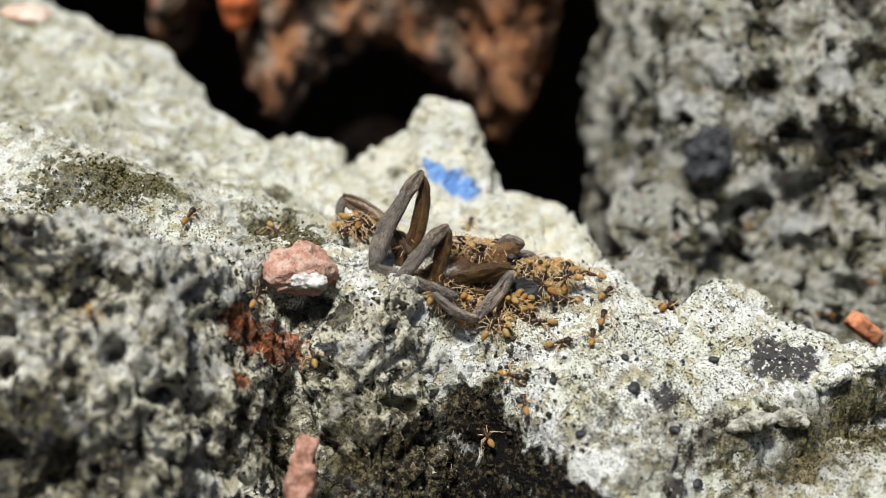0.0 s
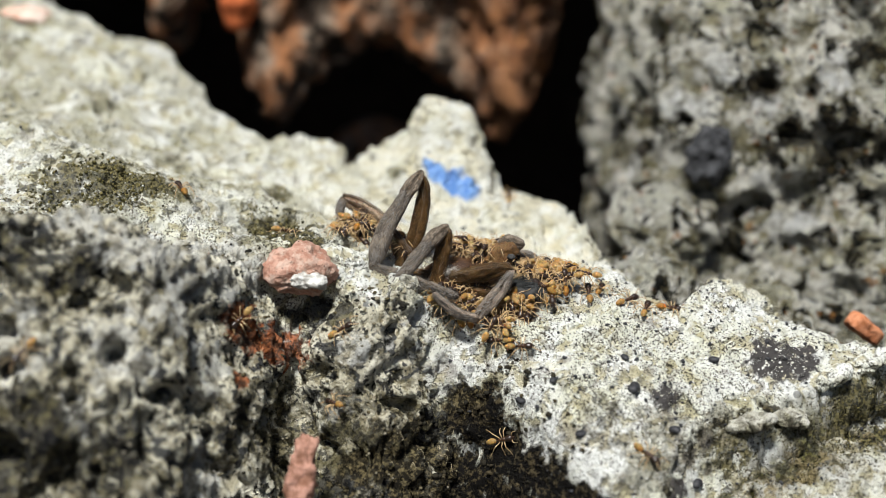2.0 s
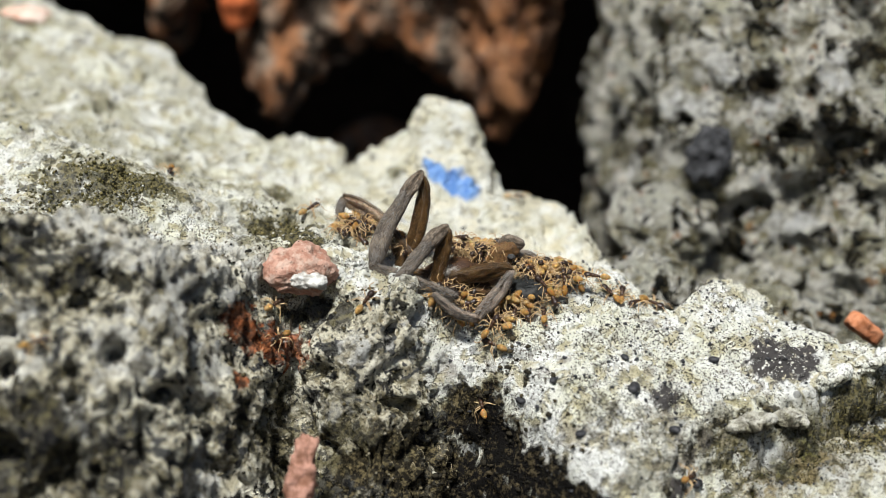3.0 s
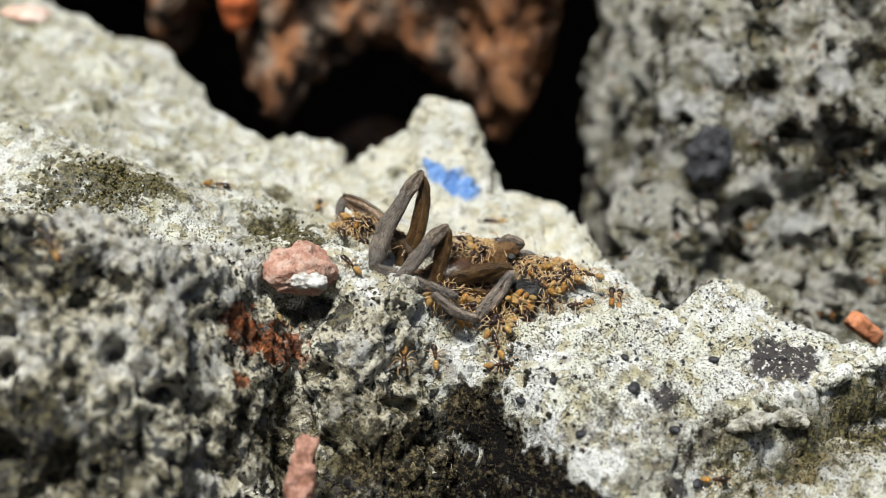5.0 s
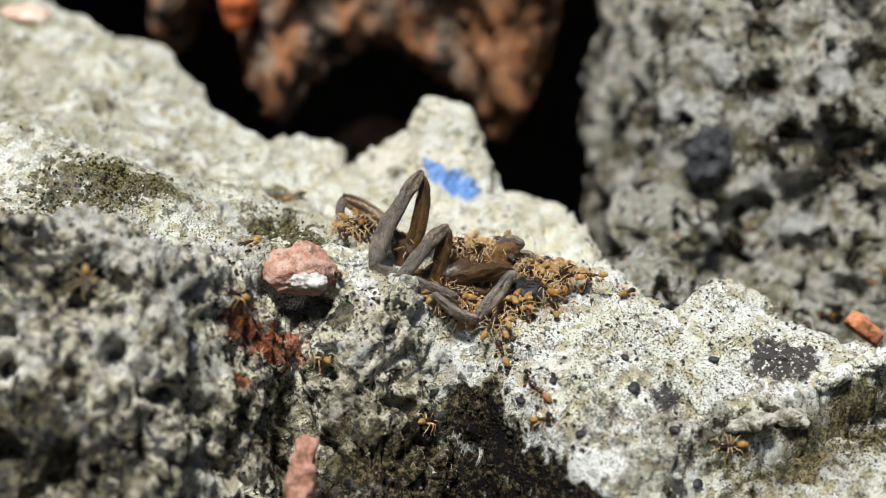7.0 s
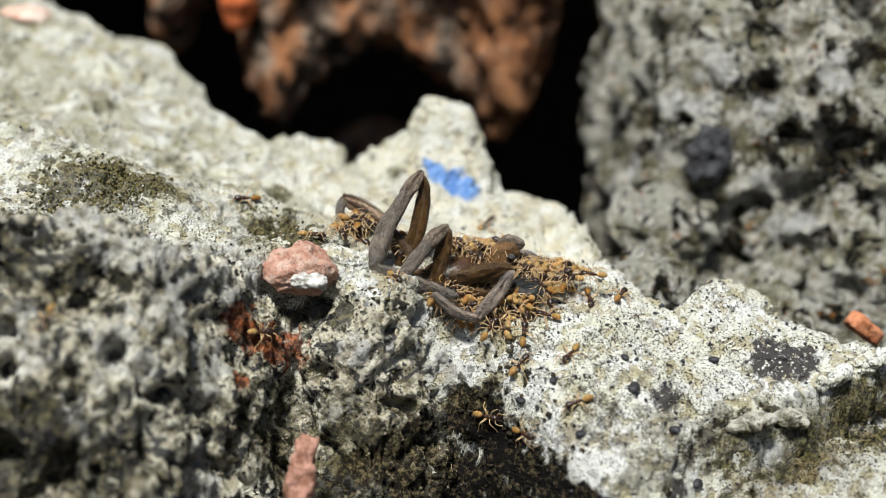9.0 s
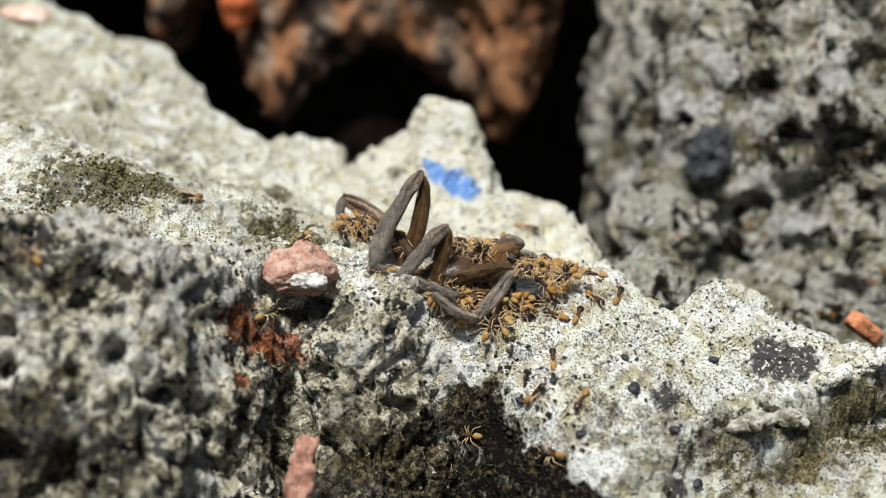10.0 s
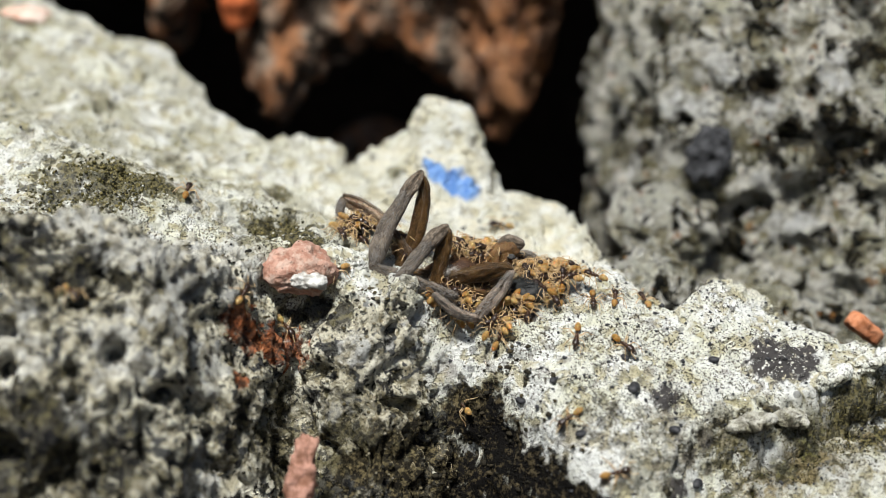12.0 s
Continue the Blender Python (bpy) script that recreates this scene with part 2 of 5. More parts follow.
    # olive dirt with painted shade along the crack; dark moss in the top's hollow
    col = n.mix(n.math("MULTIPLY", n.spots(((24.0, -22.7, -19.5, 1.2), (25.6, -20.6, -18.5, 1.1), (27.1, -18.6, -17.2, 1.2), (28.8, -17.4, -16.0, 1.2), (30.4, -16.4, -14.8, 1.3), (33.0, -15.5, -14.8, 1.4), (36.0, -14.3, -15.0, 1.4)), 0.8, 1.2), 0.9), col, n.mix(n.step(n.noise(0.6, 4, 0.7), 0.46, 0.62), (0.012, 0.010, 0.006), (0.13, 0.105, 0.05)))
    col = n.mix(n.math("MULTIPLY", n.spots(((-17.6, -0.8, 1.6, 2.8), (-15.2, -2.0, 1.0, 2.0), (-19.5, 1.0, 0.6, 2.6), (-20.5, 3.0, 0.6, 2.4)), 0.9, 1.6), 0.8), col, n.mix(n.step(n.noise(0.5, 4, 0.7), 0.44, 0.60), (0.020, 0.018, 0.008), (0.20, 0.17, 0.075)))
    # near-black shade painted into the gully between face and slope
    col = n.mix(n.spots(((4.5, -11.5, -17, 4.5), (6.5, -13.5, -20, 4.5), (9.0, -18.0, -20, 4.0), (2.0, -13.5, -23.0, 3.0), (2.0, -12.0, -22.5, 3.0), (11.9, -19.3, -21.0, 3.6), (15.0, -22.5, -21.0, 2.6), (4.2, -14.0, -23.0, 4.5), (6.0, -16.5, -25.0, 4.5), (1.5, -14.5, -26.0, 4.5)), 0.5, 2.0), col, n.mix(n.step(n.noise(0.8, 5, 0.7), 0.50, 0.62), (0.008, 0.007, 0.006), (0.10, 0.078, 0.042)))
    # dark brown patches on the face beside the gully
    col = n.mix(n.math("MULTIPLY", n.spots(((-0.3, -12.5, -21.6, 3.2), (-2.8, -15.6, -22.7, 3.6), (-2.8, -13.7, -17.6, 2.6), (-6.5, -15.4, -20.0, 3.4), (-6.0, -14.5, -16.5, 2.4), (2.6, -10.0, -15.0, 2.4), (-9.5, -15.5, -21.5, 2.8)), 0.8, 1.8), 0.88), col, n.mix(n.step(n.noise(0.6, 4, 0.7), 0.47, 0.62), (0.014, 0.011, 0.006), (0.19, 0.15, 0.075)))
    col = n.mix(n.math("MULTIPLY", n.spots(((3.4, 21.6, 1.6, 2.2), (1.4, 22.0, 2.1, 2.3), (-0.6, 22.4, 3.2, 1.6), (-2.2, 23.0, 4.2, 1.3)), 0.4, 1.8), 0.9), col, n.mix(n.step(n.noise(0.9, 4, 0.7), 0.42, 0.62), (0.09, 0.28, 0.74), (0.24, 0.46, 0.86)))
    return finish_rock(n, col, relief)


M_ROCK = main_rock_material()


def boulder_material():
    n, col, relief = concrete("boulder_concrete", white=(0.86, 0.84, 0.72), mid=(0.46, 0.41, 0.27), cover=0.54, specks=0.2, scale=1.4)
    col = n.mix(n.math("MULTIPLY", n.step(n.noise(7, 6, 0.7, 0.4), 0.46, 0.55), 0.6), col, n.mix(n.step(n.noise(1.6, 4, 0.65), 0.42, 0.58), (0.085, 0.072, 0.035), (0.34, 0.29, 0.15)))
    col = n.mix(n.math("MULTIPLY", n.step(n.noise(4.4, 6, 0.72, 0.3), 0.475, 0.515), 0.95), col, n.mix(n.step(n.noise(1.2, 3), 0.36, 0.52), (0.48, 0.44, 0.33), (0.95, 0.92, 0.82)))
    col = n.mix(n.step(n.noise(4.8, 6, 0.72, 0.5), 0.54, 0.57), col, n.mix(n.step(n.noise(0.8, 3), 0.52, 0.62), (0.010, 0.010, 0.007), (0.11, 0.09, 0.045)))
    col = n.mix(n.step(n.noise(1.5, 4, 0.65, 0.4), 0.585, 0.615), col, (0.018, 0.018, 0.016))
    col = n.mix(n.math("MULTIPLY", n.step(n.noise(2.2, 3, 0.6, 0.2), 0.645, 0.69), 0.8), col, (0.44, 0.20, 0.055))
    # white crust, black patches, painted shade in the hollows, in the stone's own space
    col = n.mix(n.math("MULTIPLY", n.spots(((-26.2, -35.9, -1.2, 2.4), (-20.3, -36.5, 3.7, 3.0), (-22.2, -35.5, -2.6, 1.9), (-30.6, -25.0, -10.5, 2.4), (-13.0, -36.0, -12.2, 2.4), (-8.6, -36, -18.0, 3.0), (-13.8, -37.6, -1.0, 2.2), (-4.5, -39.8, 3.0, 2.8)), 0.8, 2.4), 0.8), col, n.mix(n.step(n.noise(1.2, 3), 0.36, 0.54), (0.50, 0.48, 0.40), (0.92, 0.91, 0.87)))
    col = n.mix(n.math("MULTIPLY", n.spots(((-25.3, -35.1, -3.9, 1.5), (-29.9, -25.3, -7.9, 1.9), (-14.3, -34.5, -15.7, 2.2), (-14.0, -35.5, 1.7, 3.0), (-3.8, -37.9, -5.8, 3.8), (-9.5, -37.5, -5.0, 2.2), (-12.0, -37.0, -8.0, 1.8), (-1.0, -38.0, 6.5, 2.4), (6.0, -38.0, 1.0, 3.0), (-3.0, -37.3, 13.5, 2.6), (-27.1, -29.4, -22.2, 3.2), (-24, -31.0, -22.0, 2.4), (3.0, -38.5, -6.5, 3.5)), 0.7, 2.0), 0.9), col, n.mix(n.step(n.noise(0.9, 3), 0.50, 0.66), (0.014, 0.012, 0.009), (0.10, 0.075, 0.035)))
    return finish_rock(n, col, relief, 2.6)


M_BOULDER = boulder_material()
# soil colour, near-black so that the hollow's walls read as deep shade
M_SOIL_AND_HOLLOW = plain("soil_and_dark_hollow", (0.030, 0.022, 0.016), 0.95, size=4.0, depth=0.6)


def rust_material():
    n = Nodes("rusty_brick", 0.92)
    n.bsdf.inputs["Specular IOR Level"].default_value = 0.15
    a = n.step(n.noise(9, 5, 0.62, 0.4, n.vmath("MULTIPLY", n.p, (1.0, 1.0, 0.5))), 0.40, 0.60)
    col = n.mix(a, (0.37, 0.28, 0.205), (0.50, 0.21, 0.088))
    col = n.mix(n.math("MULTIPLY", n.step(n.noise(3.2, 5, 0.65, 0.4), 0.52, 0.62), 0.7), col, (0.50, 0.42, 0.33))
    col = n.mix(n.step(n.noise(6, 6, 0.68, 0.5), 0.47, 0.57), col, (0.045, 0.032, 0.022))
    streaks = n.vmath("MULTIPLY", n.p, (1.0, 1.0, 0.14))
    sep = n.tree.nodes.new("ShaderNodeSeparateXYZ")
    n.put(sep.inputs[0], n.p)
    tongue = n.step(sep.outputs[0], 1.0, 6.0)
    col = n.mix(n.math("MULTIPLY", tongue, 0.65), col, n.mix(n.step(n.noise(3.5, 4, 0.6, 0.3, streaks), 0.40, 0.60), (0.13, 0.045, 0.018), (0.62, 0.28, 0.12)))
    col = n.mix(n.math("MULTIPLY", n.step(n.noise(4, 5, 0.6, 0.3, streaks), 0.54, 0.64), n.math("ADD", 0.35, n.math("MULTIPLY", tongue, 0.6))), col, (0.050, 0.024, 0.014))
    n.colour(col)
    n.bump(n.math("ADD", n.noise(2.0, 6, 0.7), n.noise(4, 5, 0.6, 0.3, streaks)), 1.8)
    return n.mat


M_RUST = rust_material()


def brick_material():
    """Pink brick with a pale lime bloom and dark pores."""
    n = Nodes("pink_brick", 0.92)
    n.bsdf.inputs["Specular IOR Level"].default_value = 0.2
    col = n.mix(n.step(n.noise(1.6, 5, 0.65), 0.35, 0.65), (0.36, 0.175, 0.12), (0.58, 0.35, 0.265))
    col = n.mix(n.math("MULTIPLY", n.step(n.noise(1.1, 5, 0.7), 0.46, 0.60), 0.6), col, (0.64, 0.49, 0.40))
    col = n.mix(n.step(n.noise(0.8, 4, 0.7), 0.60, 0.68), col, (0.06, 0.03, 0.02))
    n.colour(col)
    n.bump(n.noise(0.8, 5, 0.7), 0.6)
    return n.mat


M_BRICK = brick_material()
M_DIRTYBRICK = plain("dirty_brick", (0.47, 0.26, 0.195), 0.95, (0.20, 0.095, 0.06), 1.2, 0.5)
M_PALEBRICK = plain("pale_pink_brick", (0.68, 0.54, 0.46), 0.95, (0.55, 0.33, 0.24), 2.0, 0.3)
M_ORANGE = plain("orange_brick", (0.74, 0.19, 0.055), 0.85, (0.48, 0.10, 0.025), 2.0, 0.3)
M_DULLORANGE = plain("dull_orange_brick", (0.58, 0.25, 0.13), 0.9, (0.40, 0.14, 0.06), 1.2, 0.3)


def skin_material(name, light, dark, rough, streak, glow=0.0):
    """Dry spider skin with a fine streaky nap and dark pores."""
    n = Nodes(name, rough)
    n.bsdf.inputs["Specular IOR Level"].default_value = 0.3
    grain = n.tree.nodes.new("ShaderNodeAttribute")
    grain.attribute_name = "grain"
    nap = n.noise(0.11, 3, 0.7, 0.4, grain.outputs["Vector"])
    fold = n.noise(0.45, 4, 0.6, 0.6, grain.outputs["Vector"])
    big = n.noise(1.3, 5, 0.65)
    col = n.mix(n.step(big, 0.34, 0.66), dark, light)
    col = n.mix(n.math("MULTIPLY", n.step(fold, 0.46, 0.66), 0.55), col, dark)
    col = n.mix(n.math("MULTIPLY", n.step(nap, 0.46, 0.64), streak), col, tuple(c * 1.9 for c in light))
    pores = n.step(n.noise(0.16, 2, 0.6), 0.60, 0.68)
    col = n.mix(n.math("MULTIPLY", pores, 0.6), col, tuple(c * 0.4 for c in dark))
    n.colour(col)
    n.bsdf.inputs["Subsurface Weight"].default_value = glow
    n.bsdf.inputs["Sheen Weight"].default_value = 0.12
    n.bsdf.inputs["Sheen Roughness"].default_value = 0.35
    n.bsdf.inputs["Subsurface Radius"].default_value = (0.0008, 0.0003, 0.0001)
    n.bump(n.math("ADD", n.math("MULTIPLY", nap, 0.7), n.math("ADD", fold, big)), 0.15)
    return n.mat


M_LEG = skin_material("grey_leg_skin", (0.185, 0.148, 0.112), (0.060, 0.045, 0.033), 0.75, 0.55)
M_FEMUR = skin_material("brown_leg_skin", (0.095, 0.050, 0.015), (0.026, 0.013, 0.004), 0.36, 0.22, 0.15)
M_PALELEG = skin_material("pale_leg_skin", (0.27, 0.21, 0.16), (0.10, 0.075, 0.055), 0.75, 0.45)
M_TANLEG = skin_material("tan_leg_skin", (0.33, 0.24, 0.165), (0.13, 0.09, 0.06), 0.7, 0.35, 0.2)
M_AMBERLEG = skin_material("amber_leg_skin", (0.22, 0.120, 0.045), (0.075, 0.036, 0.013), 0.42, 0.25, 0.35)
M_BODY = plain("red_brown_shell", (0.085, 0.042, 0.020), 0.5, (0.035, 0.016, 0.009), 1.2, 0.1)
M_FUR = plain("dark_grey_fur", (0.05, 0.048, 0.045), 0.7, (0.018, 0.018, 0.018), 0.5, 0.2)


def gaster_material():
    """Amber shell with darker rings; each ant a little different."""
    n = Nodes("amber_abdomen", 0.34)
    info = n.tree.nodes.new("ShaderNodeObjectInfo")
    sep = n.tree.nodes.new("ShaderNodeSeparateXYZ")
    n.put(sep.inputs[0], n.p)
    rings = n.step(n.math("SINE", n.math("MULTIPLY", sep.outputs[0], 17.0)), 0.1, 1.0)
    a = n.mix(info.outputs["Random"], (0.62, 0.32, 0.075), (0.86, 0.60, 0.25))
    a = n.mix(n.math("MULTIPLY", n.step(n.noise(0.25, 3), 0.45, 0.65), 0.3), a, (0.30, 0.12, 0.02))
    n.colour(n.mix(n.math("MULTIPLY", rings, 0.28), a, (0.20, 0.085, 0.02)))
    n.bsdf.inputs["Subsurface Weight"].default_value = 0.2
    n.bsdf.inputs["Transmission Weight"].default_value = 0.65
    n.bsdf.inputs["IOR"].default_value = 1.2
    n.bsdf.inputs["Subsurface Radius"].default_value = (0.0006, 0.0003, 0.0001)
    return n.mat


M_GASTER = gaster_material()
M_ANTHEAD = plain("dark_brown_head", (0.030, 0.015, 0.009), 0.28, (0.014, 0.008, 0.005), 0.4)
M_ANTLEG = plain("straw_ant_leg", (0.64, 0.47, 0.26), 0.45, (0.36, 0.21, 0.085), 0.3)
M_TRUNK = plain("brown_trunk", (0.085, 0.036, 0.013), 0.32, (0.03, 0.013, 0.006), 0.5)
M_TUFT = plain("whitish_tuft", (0.45, 0.42, 0.38), 0.8, (0.15, 0.13, 0.11), 0.3, 0.2)
M_HAIR = plain("grey_hair", (0.26, 0.24, 0.22), 0.6)
M_FURHAIR = plain("dark_fur_hair", (0.060, 0.064, 0.062), 0.5, (0.02, 0.02, 0.02), 0.4)
M_NAP = plain("pale_nap", (0.22, 0.19, 0.155), 0.6, (0.045, 0.036, 0.028), 0.3)
M_BROWNHAIR = plain("brown_hair", (0.20, 0.105, 0.035), 0.5, (0.07, 0.034, 0.012), 0.3)
M_LIME = plain("lime_chip", (0.66, 0.65, 0.60), 0.9, (0.30, 0.28, 0.25), 0.9, 0.3)


def island_material(name, colours, rough=0.9, depth=0.15):
    """Grains of one kind, each with its own tone."""
    n = Nodes(name, rough)
    n.bsdf.inputs["Specular IOR Level"].default_value = 0.15
    geo = n.tree.nodes.new("ShaderNodeNewGeometry")
    r = geo.outputs["Random Per Island"]
    col = colours[0]
    for k, c in enumerate(colours[1:], 1):
        col = n.mix(n.step(r, k / len(colours) - 0.08, k / len(colours) + 0.08), col, c)
    f = n.noise(0.3, 3, 0.6)
    n.colour(n.mix(n.math("MULTIPLY", f, 0.6), col, (0.05, 0.045, 0.03)))
    n.bump(f, depth)
    return n.mat


M_MOSS = island_material("moss", [(0.020, 0.020, 0.007), (0.07, 0.062, 0.018), (0.14, 0.12, 0.038), (0.26, 0.215, 0.085)])
M_CRUMB = island_material("lime_crumb", [(0.60, 0.57, 0.46), (0.88, 0.86, 0.78), (0.92, 0.91, 0.85)])
M_FACECRUMB = island_material("face_crumb", [(0.008, 0.008, 0.008), (0.012, 0.011, 0.008), (0.10, 0.08, 0.04), (0.22, 0.19, 0.12), (0.36, 0.32, 0.24)])
M_GULLYCRUMB = island_material("gully_crumb", [(0.006, 0.005, 0.004), (0.012, 0.009, 0.006), (0.024, 0.018, 0.010), (0.06, 0.045, 0.023)])
M_FIBRE = plain("dry_fibre", (0.55, 0.47, 0.32), 0.7, (0.30, 0.24, 0.14), 0.5)
M_PEBBLE = plain("slate_pebble", (0.062, 0.062, 0.066), 0.75, (0.014, 0.014, 0.016), 1.3, 0.8)
M_CHIP = finish_rock(*concrete("flake_concrete", white=(0.62, 0.60, 0.53), mid=(0.36, 0.34, 0.28), cover=0.5), 0.5)
M_LEDGE = finish_rock(*concrete("ledge_concrete", cover=0.62), 0.6)
M_GRIT = plain("black_grit", (0.03, 0.03, 0.034), 0.6, (0.014, 0.014, 0.016), 0.5, 0.1)


# ---- mesh helpers ----
def lattice(p, seed):
    """Smooth value noise in -1..1 at the points p (n x 3)."""
    cell = np.floor(p).astype(np.int64)
    f = p - cell
    f = f * f * f * (f * (f * 6 - 15) + 10)
    out = np.zeros(len(p))
    for dx in (0, 1):
        for dy in (0, 1):
            for dz in (0, 1):
                k = (cell[:, 0] + dx) * 374761393 + (cell[:, 1] + dy) * 668265263 + (cell[:, 2] + dz) * 1274126177 + seed * 974634211
                k = k & 0xFFFFFFFF
                k = ((k ^ (k >> 13)) * 1103515245 + 12345) & 0xFFFFFFFF
                k = ((k ^ (k >> 15)) * 2246822519) & 0xFFFFFFFF
                k = k ^ (k >> 16)
                w = (f[:, 0] if dx else 1 - f[:, 0]) * (f[:, 1] if dy else 1 - f[:, 1]) * (f[:, 2] if dz else 1 - f[:, 2])
                out += w * ((k & 0xFFFF) / 32767.5 - 1)
    return out


def fractal(p, size, octaves, seed, gain=0.5):
    out, amp, q = np.zeros(len(p)), 1.0, p / size
    for i in range(octaves):
        out += amp * lattice(q + 17.3 * i, seed + i)
        amp, q = amp * gain, q * 2.03
    return out


def mesh_of(name, verts, faces, material, smooth=True):
    """A mesh from arrays: verts in du (n x 3), faces all of one size."""
    me = bpy.data.meshes.new(name)
    verts, faces = np.asarray(verts, dtype=np.float32) * U, np.asarray(faces, dtype=np.int32)
    k = faces.shape[1]
    me.vertices.add(len(verts))
    me.vertices.foreach_set("co", verts.ravel())
    me.loops.add(faces.size)
    me.loops.foreach_set("vertex_index", faces.ravel())
    me.polygons.add(len(faces))
    me.polygons.foreach_set("loop_start", np.arange(0, faces.size, k, dtype=np.int32))
    me.update(calc_edges=True)
    me.validate()
    me.polygons.foreach_set("use_smooth", np.full(len(me.polygons), smooth))
    me.materials.append(material)
    return me


def grid_faces(nu, nv, wrap=False):
    i, j = np.meshgrid(np.arange(nu if wrap else nu - 1), np.arange(nv - 1), indexing="ij")
    i2 = (i + 1) % nu
    return np.stack([i * nv + j, i2 * nv + j, i2 * nv + j + 1, i * nv + j + 1], -1).reshape(-1, 4)


def part(name, mesh, parent, label=""):
    ob = new(name, mesh)
    ob.parent = parent
    return tagged(ob, label)


def normals_of(grid):
    a, b = np.gradient(grid, axis=0), np.gradient(grid, axis=1)
    n = np.cross(a, b)
    return n / np.maximum(np.linalg.norm(n, axis=2, keepdims=True), 1e-9)


def lump(radius, seed, rough=0.25, size=1.0, power=2.0, n=48, octaves=4):
    """A closed stone: a rounded box of half-sizes radius, roughened."""
    u, v = np.linspace(0, 2 * np.pi, 2 * n, endpoint=False), np.linspace(0, np.pi, n)
    u, v = np.meshgrid(u, v, indexing="ij")
    d = np.stack([np.cos(u) * np.sin(v), np.sin(u) * np.sin(v), np.cos(v)], -1).reshape(-1, 3)
    d /= (np.abs(d) ** power).sum(1, keepdims=True) ** (1 / power)
    p = d * np.array(radius)
    q = p / np.linalg.norm(p, axis=1, keepdims=True)
    p = p + q * (rough * fractal(p, size, octaves, seed))[:, None]
    return p, grid_faces(2 * n, n, wrap=True)[:, ::-1]


def joined(pieces):
    vs, fs, at = [], [], 0
    for v, f in pieces:
        vs.append(v)
        fs.append(f + at)
        at += len(v)
    return np.concatenate(vs), np.concatenate(fs)


# ---- the broken concrete block ----
def soft_min(a, b, k):
    h = np.clip(0.5 + 0.5 * (b - a) / k, 0, 1)
    return b * (1 - h) + a * h - k * h * (1 - h)


def bell(x, y, cx, cy, rx, ry, turn=0.0):
    c, s = math.cos(radians(turn)), math.sin(radians(turn))
    dx, dy = (x - cx) * c + (y - cy) * s, -(x - cx) * s + (y - cy) * c
    return np.exp(-((dx / rx) ** 2 + (dy / ry) ** 2))


def ramp(v, low, high):
    t = np.clip((v - low) / (high - low), 0, 1)
    return t * t * (3 - 2 * t)


EDGE_X = (-80, -64.5, -58.5, -50, -44, -39, -31.5, -25.5, -20.5, -15, -13.8, -10, 4, 6.3, 8.5, 14.0, 17.8, 20.8, 27, 33, 38, 41, 46, 80)
EDGE_Y = (70, 62, 58, 50, 54, 47, 38, 36, 39.5, 36.5, 31, 38, 39, 37, 30.5, 29, 23, 4, -2.5, 2, 3, -1.5, -4, -5)


